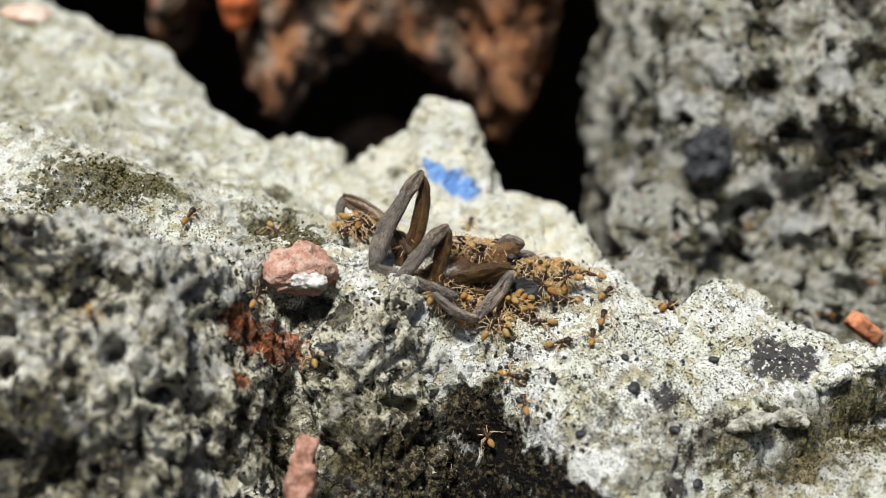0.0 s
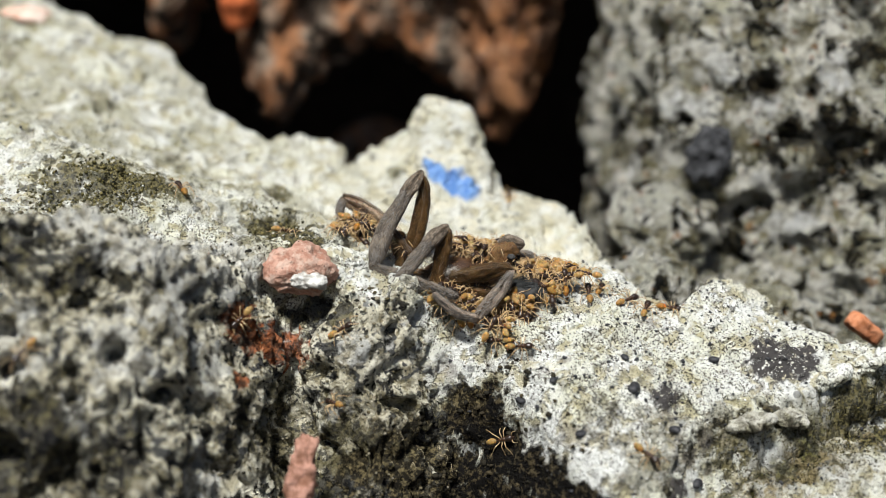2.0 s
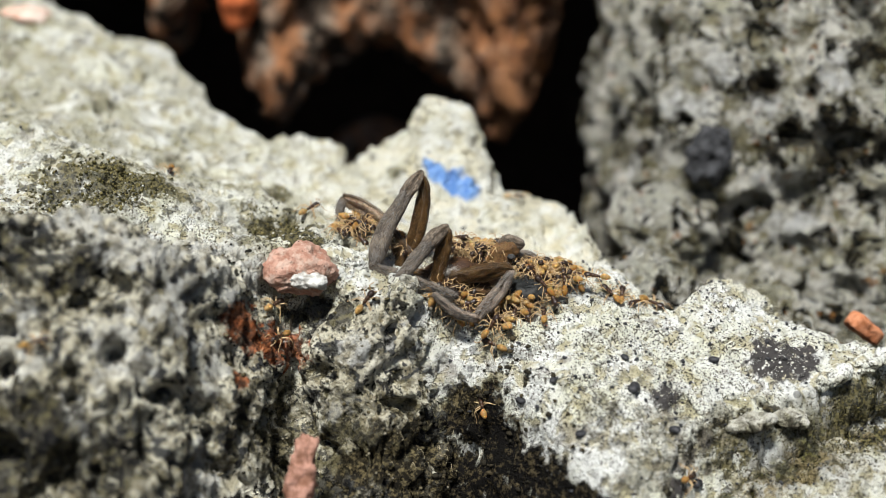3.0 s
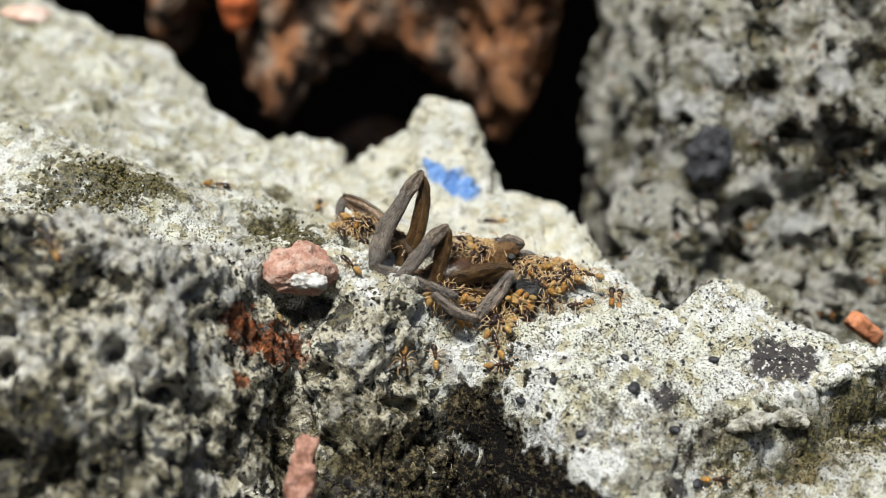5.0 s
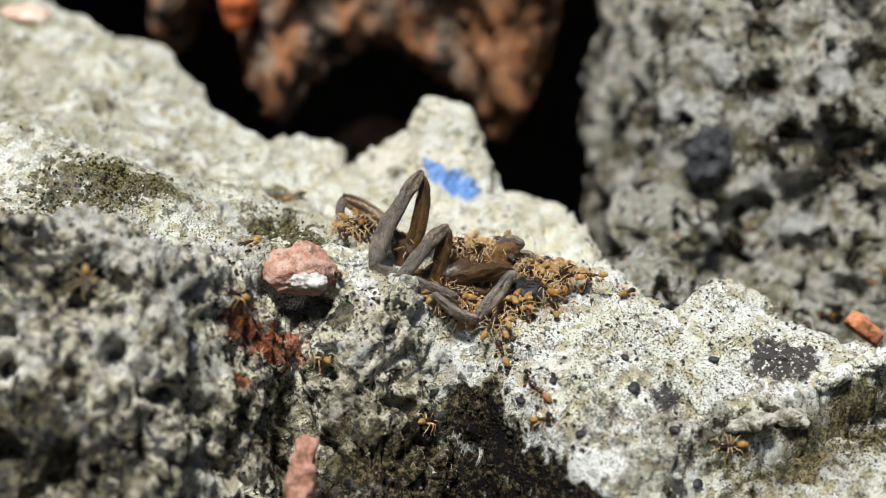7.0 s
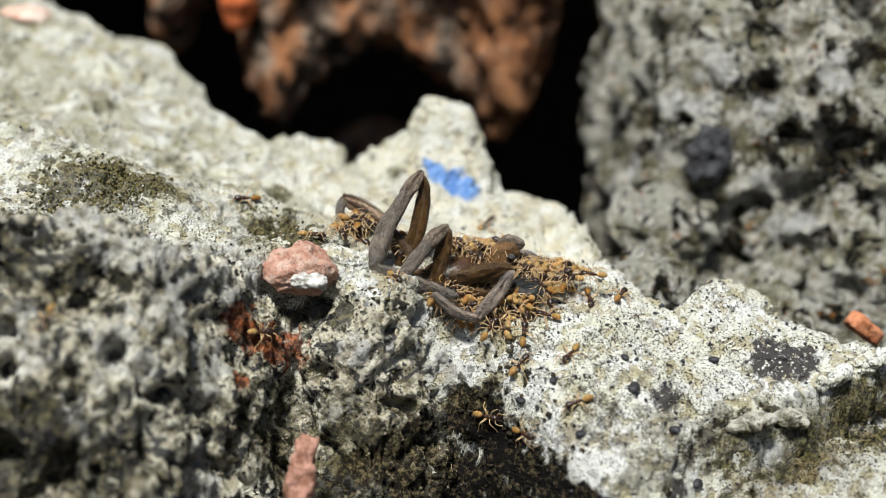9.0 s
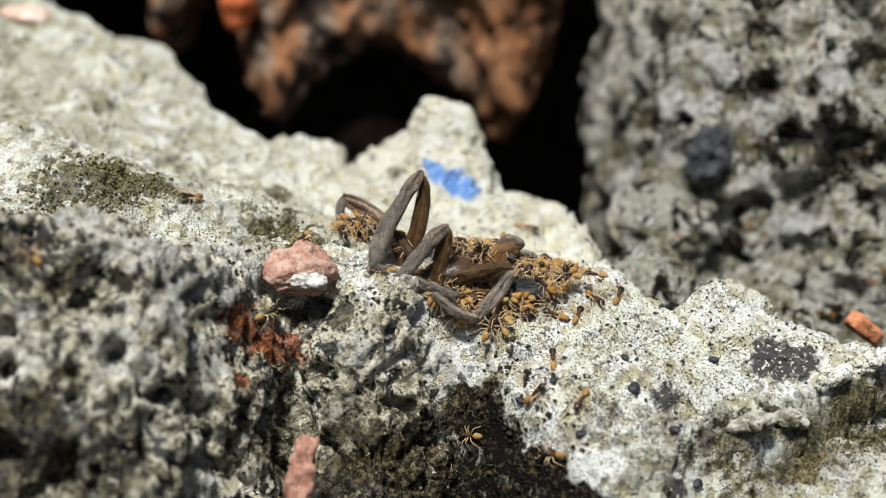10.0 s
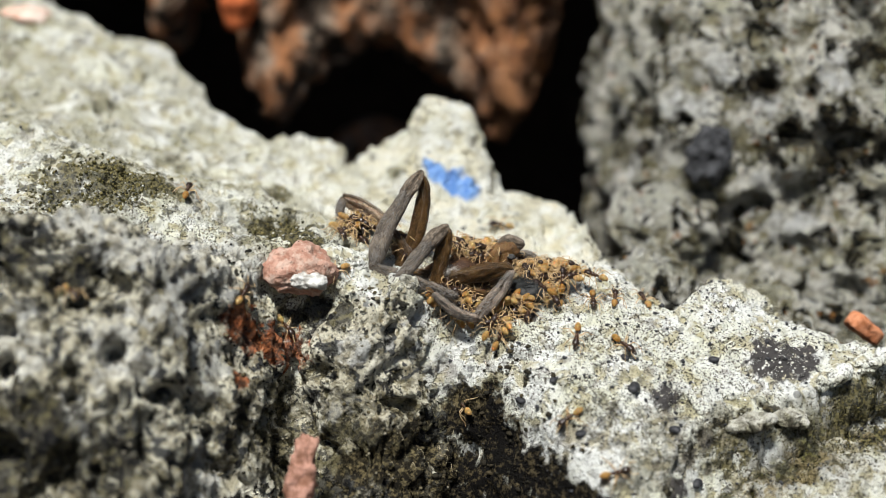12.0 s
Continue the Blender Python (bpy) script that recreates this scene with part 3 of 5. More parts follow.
def block_height(x, y):
    """The block's facets: a top that falls to the open side and to +x, a broken face, a pale slope, a back edge."""
    near = ramp(-x, 16, 30)
    shelf = np.exp(-(((x + 7.5) / 7.0) ** 2))
    behind = np.maximum(0, y - 3)
    top = -1.0 - 0.17 * x + 0.25 * (y - behind) + (0.13 + 0.10 * ramp(-x, 26, 50)) * behind + near * 8.4 * np.exp(-(((y + 21) / 8.0) ** 2)) - 0.3 * shelf * np.maximum(0, -4 - y)
    start = 4 + 6 * ramp(-x, 14, 26)
    top = top - 3.2 * ramp((y - start) / 6, 0, 1) * (1 - ramp(x, 15, 21))
    face = -0.45 - 0.25 * x + 2.0 * y + 41.0 * near + 17.0 * shelf
    slope = -0.29 - 0.1275 * x + 0.627 * y
    side = 1 / (1 + np.exp(-np.clip((x + 8.5 + 0.98 * y) / 1.0, -40, 40)))
    front = face * (1 - side) + slope * side
    h = soft_min(top, front, 1.6)
    # gully between face and slope, hollows in the face
    h -= 11.0 * bell(x, y, 6.0, -16.0, 2.8, 9.0, 35)
    h += 1.6 * bell(x, y, -36.0, -17.6, 4.0, 2.0)
    h -= 5.0 * bell(x, y, -36.0, -21.6, 3.0, 1.5) + 2.5 * bell(x, y, -17.0, -8.5, 2.6, 1.6)
    h -= 2.5 * bell(x, y, -27, -25, 3, 2) + 3.0 * bell(x, y, -44, -27, 4, 2)
    # ledge across the pale slope
    lip = y + 13.2 - 0.5 * (x - 38)
    h -= 6.0 * ramp(-lip, 0.0, 1.5) * ramp(x, 23, 26.5) * (1 - 0.6 * ramp(-lip, 3, 10))
    # crack that climbs to the ledge
    h -= 5.0 * bell(x, y, 27.0, -19.8, 5.0, 1.1, 44)
    # hump and saddle on the ridge
    h += 2.0 * bell(x, y, 33, 0, 4, 4) - 1.0 * bell(x, y, 25, 0, 4, 5)
    # seat of the spider, small ridge before it
    h += 2.6 * bell(x, y, -4.4, -5.4, 1.2, 1.5) - 2.2 * bell(x, y, 5, 2.5, 9, 5, -12) - 1.6 * bell(x, y, -1.0, -3.0, 4.5, 2.2) - 1.8 * bell(x, y, 6.0, -4.6, 3.6, 1.6) - 2.2 * bell(x, y, 3.8, -6.2, 2.8, 1.4) - 2.5 * bell(x, y, -16.0, -11.5, 2.4, 1.4)
    h -= 3.2 * bell(x, y, -21.5, 2.0, 4.5, 3.0)
    h += 3.0 * bell(x, y, -40, 4, 9, 4, -12) + 2.0 * bell(x, y, -52, 14, 8, 6)
    h += 3.0 * bell(x, y, -52, 44, 10, 9) + 5.0 * bell(x, y, -70, 52, 10, 9)
    # the fin at the back
    h += 8.8 * np.interp(x, (-13.5, -9.5, -5.0, -2.2, 3.4, 7.2, 8.8), (0, 0.02, 0.4, 0.95, 0.97, 0.15, 0)) * ramp(y, 15, 30)
    over = y - np.interp(x, EDGE_X, EDGE_Y)
    return h - 3.0 * np.where(over > 0, np.sqrt(over * over + 0.5) - 0.707, 0)


def make_block():
    xs, ys = np.arange(-78, 78.01, 0.2), np.arange(-46, 72.01, 0.2)
    x, y = np.meshgrid(xs, ys, indexing="ij")
    g = np.stack([x, y, block_height(x, y)], -1)
    n = normals_of(g)
    p = g.reshape(-1, 3)
    broken = (ramp(-(x + 8.5 + 0.98 * y), -1, 3) * ramp(-y, 3, 8)).reshape(-1)
    recess = (ramp(x, 23, 27) * ramp(-(y + 13.2 - 0.5 * (x - 38)), 0, 2)).reshape(-1)
    broken = np.maximum(broken, 0.8 * recess)
    bumps = (0.75 + 0.9 * broken) * fractal(p, 9.0, 3, 11) + (0.32 + 0.42 * broken) * fractal(p, 2.6, 3, 31) + (0.24 + 0.26 * broken) * fractal(p, 0.8, 3, 51, 0.6)
    pits = np.clip(fractal(p, 3.6, 2, 71) - 0.38, 0, 1) * (-1.6 - 4.0 * broken) + np.clip(fractal(p, 1.4, 2, 75) - 0.40, 0, 1) * (-1.4 - 1.4 * broken)
    calm = 1 - 0.6 * bell(x, y, 3, 1, 13, 7, -12).reshape(-1)
    p = p + n.reshape(-1, 3) * ((bumps + pits) * calm)[:, None]
    f = grid_faces(len(xs), len(ys))
    nu, nv = len(xs), len(ys)
    rim = np.concatenate([np.arange(nu) * nv, (nu - 1) * nv + np.arange(nv), np.arange(nu)[::-1] * nv + nv - 1, np.arange(nv)[::-1]])
    base = p[rim].copy()
    base[:, 2] = -100.0
    k = np.arange(len(rim) - 1)
    skirt = np.stack([rim[k], len(p) + k, len(p) + k + 1, rim[k + 1]], -1)
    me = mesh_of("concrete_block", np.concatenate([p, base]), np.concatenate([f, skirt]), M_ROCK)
    ob = tagged(new("concrete_block", me), "broken pale concrete block, lime-crusted, pitted and speckled with black grit", "concrete block", kind="structure")
    return ob, p, f


BLOCK, BLOCK_P, BLOCK_F = make_block()
BLOCK_TREE = BVHTree.FromPolygons((BLOCK_P * U).tolist(), BLOCK_F.tolist())


def ground_at(x, y, reach=0.7):
    """Height and mean normal of the block's upper side over (x, y), in du."""
    down, hits, n = Vector((0, 0, -1)), [], Vector((0, 0, 0))
    for dx, dy in ((0, 0), (reach, 0), (-reach, 0), (0, reach), (0, -reach)):
        place, normal, _, _ = BLOCK_TREE.ray_cast(Vector((x + dx, y + dy, 80)) * U, down)
        if place:
            hits.append(place.z / U)
            n += normal if normal.z > 0 else -normal
    return (hits[0] * 0.5 + sum(hits) / len(hits) * 0.5) if hits else -60.0, n.normalized()


# ---- rocks behind ----
def stone(name, at, radius, seed, material, label, category, rough=0.25, size=1.0, power=2.0, n=32, octaves=4, turn=(0, 0, 0), knobs=0.0, knob_size=8.0, kind=""):
    v, f = lump(radius, seed, rough, size, power, n, octaves)
    if knobs:
        q = v / np.linalg.norm(v, axis=1, keepdims=True)
        k = fractal(v, knob_size, 3, seed + 40)
        k = np.where(k > 0, k * 0.5, k) - 1.6 * np.clip(fractal(v, knob_size * 0.8, 2, seed + 60) - 0.35, 0, 1)
        v = v + q * (knobs * k)[:, None]
    ob = new(name, mesh_of(name, v, f, material))
    ob.matrix_world = pose(at[0] * U, at[1] * U, at[2] * U, *turn)
    return tagged(ob, label, category, kind=kind)


# hollows of the boulder in its own space: place, half-sizes across and up, depth
HOLLOWS = (
    (-25.3, -35.1, -3.9, 2.0, 1.3, 3.5), (-29.9, -25.3, -7.9, 2.4, 1.6, 3.0), (-14.3, -34.5, -15.7, 2.6, 1.8, 4.0),
    (-14.0, -35.5, 1.7, 2.6, 1.8, 3.0), (-3.8, -37.9, -5.8, 4.6, 1.5, 3.5), (-10.5, -37.5, -5.4, 2.0, 1.2, 2.5),
    (-3.0, -37.3, 13.5, 4.0, 2.0, 4.0), (-27.1, -29.4, -22.4, 7.0, 1.4, 5.0), (-17.0, -36.0, -24.0, 4.0, 1.4, 3.0),
)


def make_boulder():
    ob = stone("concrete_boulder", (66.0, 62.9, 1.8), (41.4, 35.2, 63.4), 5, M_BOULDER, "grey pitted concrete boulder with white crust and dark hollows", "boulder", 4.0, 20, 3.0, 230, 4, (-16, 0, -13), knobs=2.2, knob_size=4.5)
    me = ob.data
    v = np.empty(len(me.vertices) * 3, dtype=np.float32)
    me.vertices.foreach_get("co", v)
    v = v.reshape(-1, 3) / U
    inward = -v / np.linalg.norm(v, axis=1, keepdims=True)
    for x, y, z, across, up, deep in HOLLOWS:
        d = (np.hypot(v[:, 0] - x, (v[:, 1] - y) * 0.6) / across) ** 2 + ((v[:, 2] - z) / up) ** 2
        v = v + inward * (deep * np.exp(-d * d))[:, None]
    me.vertices.foreach_set("co", (v * U).astype(np.float32).ravel())
    me.update()
    stone("concrete_lump", (44.0, 24.2, -23.8), (22.9, 14.1, 11.4), 6, M_BOULDER, "pale concrete lump lying against the boulder", "concrete lump", 3.5, 8, 2.4, 110, 4, knobs=2.5, knob_size=4)
    stone("rubble_stone", (31.7, 31.2, -7.0), (7.9, 7.0, 6.2), 16, M_BOULDER, "small rounded concrete stone wedged beside the boulder", "stone", 1.2, 4, 2.2, 60, 4, knobs=0.8, knob_size=3)
    stone("rubble_stone", (27.0, 17.1, -13.4), (7.9, 7.0, 7.0), 17, M_BOULDER, "mossy concrete stone in the gap behind the block", "stone", 1.5, 4, 2.2, 60, 4, knobs=1.0, knob_size=3)


# lower edge of the hanging rock: a spur, a hollow and a long tongue
RIM_X = (-38, -36.3, -35.6, -33.6, -30.2, -27.5, -24.5, -21.5, -18, -13, -8.5, -3.5, 0.6, 4.7, 7.2, 9.6, 13.0, 15.9, 17.9, 19.2, 22)
RIM_Z = (18, 13.5, 8.4, 1.0, -3.0, -2.0, 3.0, 7.0, 10.0, 10.5, 9.0, 7.0, 4.5, 1.0, -2.4, -4.6, -2.8, 2.3, 7.4, 13.5, 26)


def make_rusty_rock():
    """A slab whose lower edge follows the rim, with a thick rounded cross-section."""
    xs, a = np.linspace(-37.4, 21.2, 190), np.linspace(0, 2 * np.pi, 130, endpoint=False)
    low = np.interp(xs, RIM_X, RIM_Z)
    end = np.clip(1 - np.abs((xs + 8.1) / 29.35) ** 10, 0.002, 1) ** 0.5
    c, s = np.cos(a), np.sin(a)
    flat = (np.abs(c) ** 4.5 + np.abs(s) ** 4.5) ** (-1 / 4.5)
    forward = 5.0 * np.exp(-(((xs - 12) / 7) ** 2)) + 4.0 * np.exp(-(((xs + 30) / 6) ** 2)) - 9.0 * np.exp(-(((xs + 9) / 9) ** 2))
    y = 87 - forward[:, None] + 9.0 * end[:, None] * (c * flat)[None]
    z = (46 + low[:, None]) / 2 + (46 - low[:, None]) / 2 * (s * flat)[None]
    g = np.stack([np.repeat(xs[:, None], len(a), 1), y, z], -1)
    n = np.cross(np.gradient(g, axis=1), np.gradient(g, axis=0))
    n /= np.maximum(np.linalg.norm(n, axis=2, keepdims=True), 1e-9)
    p = g.reshape(-1, 3)
    ribs = ramp(p[:, 0], 0, 6) * fractal(p * np.array((1, 1, 0.18)), 3.2, 3, 46)
    push = 1.9 * fractal(p, 8.0, 4, 41, 0.55) + 0.8 * fractal(p, 2.4, 3, 43) + 1.1 * ribs - 2.2 * np.clip(fractal(p, 5.0, 2, 44) - 0.3, 0, 1)
    p = p + n.reshape(-1, 3) * (push * np.repeat(end, len(a)))[:, None]
    nv = len(a)
    i, j = np.meshgrid(np.arange(len(xs) - 1), np.arange(nv), indexing="ij")
    k = (j + 1) % nv
    f = np.stack([i * nv + j, i * nv + k, (i + 1) * nv + k, (i + 1) * nv + j], -1).reshape(-1, 4)
    tagged(new("rusty_rock", mesh_of("rusty_rock", p, f, M_RUST)), "rust-brown brick rubble lump hanging over a dark hollow", "rock")
    stone("grey_stone", (-50, 95, 25), (5.4, 7, 15), 28, M_RUST, "dim grey-brown stone at the edge of the hollow", "stone", 2.0, 6, 2.2, 50, 4)
    stone("brown_stone", (-14, 106, -15), (9, 7, 7), 29, M_RUST, "dim brown stone deep in the hollow", "stone", 2.0, 5, 2.2, 40, 4)


def make_surround():
    """Near-black slabs added to darken the hollow: unseen roof, back, flank; soil under all."""
    # unseen slab, added to block the sky's light from the hollow
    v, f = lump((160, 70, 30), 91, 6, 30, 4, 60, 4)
    roof = new("unseen_roof", mesh_of("unseen_roof", v, f, M_SOIL_AND_HOLLOW))
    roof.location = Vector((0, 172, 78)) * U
    tagged(roof, "unseen slab added over the hollow to block the sky", "rock", kind="structure")
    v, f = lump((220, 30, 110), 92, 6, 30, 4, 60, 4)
    back = new("dark_back", mesh_of("dark_back", v, f, M_SOIL_AND_HOLLOW))
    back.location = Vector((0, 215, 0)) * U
    tagged(back, "near-black wall added behind the hollow", "rock", kind="structure")
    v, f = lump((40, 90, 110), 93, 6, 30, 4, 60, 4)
    flank = new("dark_flank", mesh_of("dark_flank", v, f, M_SOIL_AND_HOLLOW))
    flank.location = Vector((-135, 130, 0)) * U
    tagged(flank, "near-black wall added beside the hollow", "rock", kind="structure")
    xs = np.linspace(-1, 1, 120)
    xs = np.sign(xs) * np.abs(xs) ** 4 * 80000
    x, y = np.meshgrid(xs, xs, indexing="ij")
    z = -60 + 3 * fractal(np.stack([x, y, 0 * x], -1).reshape(-1, 3), 40, 3, 81)
    ground = new("ground", mesh_of("ground", np.stack([x.ravel(), y.ravel(), z], -1), grid_faces(120, 120), M_SOIL_AND_HOLLOW))
    tagged(ground, "dark bare soil under the rubble", "soil", kind="structure")


make_boulder()
make_rusty_rock()
make_surround()


# ---- the dead spider ----
def tube(path, radii, sides=12, steps=6, power=2.0, squash=1.0, thin=None):
    """A tapering tube through the points of path, with round ends; thin: the way in which it is flattened."""
    path = [Vector(p) for p in path]
    pts, rad = [], []
    for i in range(len(path) - 1):
        p0, p1, p2, p3 = path[max(i - 1, 0)], path[i], path[i + 1], path[min(i + 2, len(path) - 1)]
        for s in range(steps):
            t = s / steps
            pts.append(0.5 * (2 * p1 + (p2 - p0) * t + (2 * p0 - 5 * p1 + 4 * p2 - p3) * t * t + (3 * p1 - p0 - 3 * p2 + p3) * t ** 3))
            rad.append(radii[i] + (radii[i + 1] - radii[i]) * t)
    pts.append(path[-1])
    rad.append(radii[-1])
    first, last = (pts[0] - pts[1]).normalized(), (pts[-1] - pts[-2]).normalized()
    for a, k in ((0.5, 0.85), (0.85, 0.5), (0.98, 0.05)):
        pts.append(pts[len(pts) - 1 if a == 0.5 else -1] + last * rad[-1] * (0.35 if a != 0.5 else 0.5))
        rad.append(rad[-1] * k)
    pts.insert(0, pts[0] + first * rad[0] * 0.6)
    rad.insert(0, rad[0] * 0.7)
    pts.insert(0, pts[0] + first * rad[0] * 0.3)
    rad.insert(0, rad[0] * 0.05)
    verts = []
    side = Vector((0, 0, 1))
    for i, p in enumerate(pts):
        d = (pts[min(i + 1, len(pts) - 1)] - pts[max(i - 1, 0)]).normalized()
        a = d.cross(side)
        a = (d.orthogonal() if a.length < 1e-3 else a).normalized()
        b = d.cross(a).normalized()
        side = -b if (-b).dot(side) > 0 else b
        if thin:
            b = Vector(thin) - d * d.dot(Vector(thin))
            b.normalize()
            a = b.cross(d)
        for k in range(sides):
            w = 2 * math.pi * k / sides
            c, s = math.cos(w), math.sin(w)
            flat = (abs(c) ** power + abs(s) ** power) ** (-1 / power)
            verts.append(p + (a * c + b * s * squash) * flat * rad[i])
    n = len(pts)
    faces = [(i * sides + k, i * sides + (k + 1) % sides, (i + 1) * sides + (k + 1) % sides, (i + 1) * sides + k) for i in range(n - 1) for k in range(sides)]
    return np.array([tuple(v) for v in verts]), np.array(faces)


def leg_segment(name, path, radii, material, parent):
    """A dry, shrunken segment: a flattened tube, hollowed along its broad side, with fine furrows."""
    v, f = tube(path, radii, 32, 10, 2.8, 0.66, (0.35, 0.85, 0.30))
    ring = np.arange(len(v)) // 32
    w = 2 * np.pi * (np.arange(len(v)) % 32) / 32
    mid = np.repeat(v.reshape(-1, 32, 3).mean(1), 32, 0)
    furrow = np.stack([np.cos(w) * 1.4, np.sin(w) * 1.4, ring * 0.05 + path[0][0]], -1)
    sunk = 0.34 * np.exp(-(((w - 1.5 * np.pi) / 0.55) ** 2)) * np.clip(1 + fractal(furrow, 1.5, 2, 9), 0.2, 1.5)
    v = mid + (v - mid) * (1 - sunk + 0.12 * fractal(furrow, 0.6, 3, 4))[:, None]
    v = v + 0.07 * np.stack([fractal(v, 0.9, 4, k, 0.6) for k in (1, 2, 3)], -1)
    me = mesh_of(name, v, f, material)
    grain = np.stack([np.cos(w) * radii[0] * 1.2, np.sin(w) * radii[0] * 1.2, ring * 0.05 + path[0][0]], -1).astype(np.float32)
    me.attributes.new("grain", "FLOAT_VECTOR", "POINT").data.foreach_set("vector", grain.ravel())
    return part(name, me, parent)


def hairs_on(rows, count, length, seed, lie=1.0):
    """Short slanting hairs, thin as blades, on segments given as (path, radii)."""
    rng = random.Random(seed)
    verts, faces = [], []
    for _ in range(count):
        path, radii = rng.choice(rows)
        i = rng.randrange(len(path) - 1)
        t = rng.random()
        a, b = Vector(path[i]), Vector(path[i + 1])
        d = (b - a).normalized()
        out = d.orthogonal().normalized()
        out = Matrix.Rotation(rng.uniform(0, 2 * math.pi), 3, d) @ out
        r = radii[i] + (radii[i + 1] - radii[i]) * t
        foot = a.lerp(b, t) + out * r * 0.93
        way = (out + d * lie * rng.uniform(0.3, 1.3) + Vector((rng.uniform(-0.3, 0.3), rng.uniform(-0.3, 0.3), rng.uniform(-0.3, 0.3)))).normalized()
        side = way.cross(out + Vector((0.01, 0.02, 0.03))).normalized() * 0.022
        tip = foot + way * length * rng.uniform(0.5, 1.2)
        k = len(verts)
        verts += [tuple(foot - side), tuple(foot + side), tuple(tip)]
        faces.append((k, k + 1, k + 2))
    return np.array(verts), np.array(faces)


def make_spider():
    root = tagged(new("dead_spider"), "dead grey-brown hairy spider lying curled on the concrete", "spider")
    v, f = lump((4.4, 2.8, 1.9), 8, 0.25, 2.0, 2.2, 24, 3)
    shell = part("cephalothorax", mesh_of("cephalothorax", v + np.array((2.0, -1.8, -2.9)), f, M_BODY), root, "red-brown shell")
    v, f = lump((1.85, 1.4, 1.1), 9, 0.4, 1.5, 2.2, 24, 3)
    belly = part("abdomen", mesh_of("abdomen", v + np.array((9.3, -4.3, -3.8)), f, M_FUR), root, "dark furry abdomen")
    v, f = lump((0.75, 0.5, 0.7), 12, 0.3, 0.7, 2.0, 16, 3)
    tuft = part("sternum_tuft", mesh_of("sternum_tuft", v + np.array((1.0, -4.0, -1.7)), f, M_TUFT), root, "whitish hair tuft")

    def fur(on, path, radii, count, length, seed, lie, material, label):
        v, f = hairs_on([(path, radii)], count, length, seed, lie)
        tagged(part("hair", mesh_of("hair", v, f, material, False), on, label), kind="stuff")

    def seg(name, path, radii, skin=None):
        thigh = name in ("femur", "coxa", "patella")
        ob = leg_segment(name, path, radii, skin or (M_FEMUR if thigh else M_LEG), root)
        far = sum((Vector(b) - Vector(a)).length for a, b in zip(path, path[1:]))
        seed = int(abs(path[0][0] * 70 + path[0][2] * 13)) + 3
        if thigh:
            fur(ob, path, radii, int(far * 70), 0.6, seed, 0.7, M_BROWNHAIR, "fine brown hairs")
        else:
            fur(ob, path, radii, int(far * 150), 0.55, seed, 1.4, M_HAIR, "fine grey hairs")
            fur(ob, path, radii, int(far * 70), 0.8, seed + 1, 6.0, M_NAP, "pale grey nap lying along the leg")

    # the tall leg
    seg("femur", [(-5.0, -1.6, -2.2), (-3.8, -1.0, 0.2), (-2.8, -0.5, 2.8), (-2.3, 0.0, 5.5), (-2.25, 0.3, 7.5), (-2.7, 0.3, 8.7)], [0.85, 0.95, 0.95, 0.86, 0.72, 0.4])
    seg("patella", [(-2.5, 0.2, 9.0), (-3.1, -0.2, 8.3), (-4.3, -0.8, 6.8)], [0.4, 0.74, 0.8], M_LEG)
    seg("tibia", [(-4.1, -0.7, 7.0), (-5.0, -1.3, 5.6), (-6.4, -2.3, 3.4), (-7.4, -3.4, 1.0), (-7.8, -3.9, -0.6)], [0.66, 0.84, 0.98, 1.04, 0.7])
    seg("metatarsus", [(-8.0, -4.0, -1.0), (-6.1, -4.4, -1.6), (-3.8, -5.2, -2.1), (-1.0, -6.2, -2.8), (1.4, -7.0, -3.5)], [0.62, 0.68, 0.66, 0.6, 0.4])
    # the middle leg
    seg("femur", [(-0.8, -3.9, -3.1), (-0.4, -3.7, -1.5), (0.1, -3.4, 1.0), (0.45, -3.2, 2.9)], [1.0, 0.92, 0.9, 0.6])
    seg("patella", [(0.4, -3.3, 3.5), (-0.5, -3.7, 2.9), (-1.6, -4.3, 1.9)], [0.42, 0.86, 0.84], M_LEG)
    seg("tibia", [(-1.4, -4.2, 2.1), (-2.4, -4.8, 1.0), (-4.0, -5.5, -0.8), (-5.3, -6.0, -2.2)], [0.62, 0.78, 0.74, 0.5])
    # the leg laid over the stone behind
    seg("femur", [(-6.3, 1.2, 1.5), (-7.8, 2.6, 2.7), (-9.7, 3.9, 3.7), (-11.7, 4.8, 4.3)], [0.95, 0.98, 0.9, 0.55], M_TANLEG)
    seg("patella", [(-7.0, 2.2, 3.2), (-9.4, 3.7, 4.5), (-11.8, 4.7, 5.0)], [0.32, 0.34, 0.3], M_LEG)
    seg("tibia", [(-12.0, 4.8, 4.5), (-12.4, 4.5, 3.4), (-12.3, 4.0, 2.0)], [0.5, 0.58, 0.45])
    seg("femur", [(-4.1, -1.6, -1.1), (-5.2, -0.8, 0.7), (-6.4, 0.4, 2.0)], [1.1, 1.05, 0.8])
    # the short bent leg, broken open at its end
    seg("femur", [(5.2, -1.7, -2.8), (6.0, -1.5, -1.4), (7.0, -1.4, -0.2), (8.0, -1.5, 0.5)], [1.05, 1.45, 1.5, 1.05], M_AMBERLEG)
    seg("patella", [(6.7, -1.2, 0.7), (7.7, -1.3, 1.2), (8.9, -1.7, 0.95)], [0.6, 0.85, 0.7], M_LEG)
    # solid dark lump in place of the shade inside the open end
    v, f = lump((0.42, 0.3, 0.4), 14, 0.12, 0.5, 2.0, 12, 2)
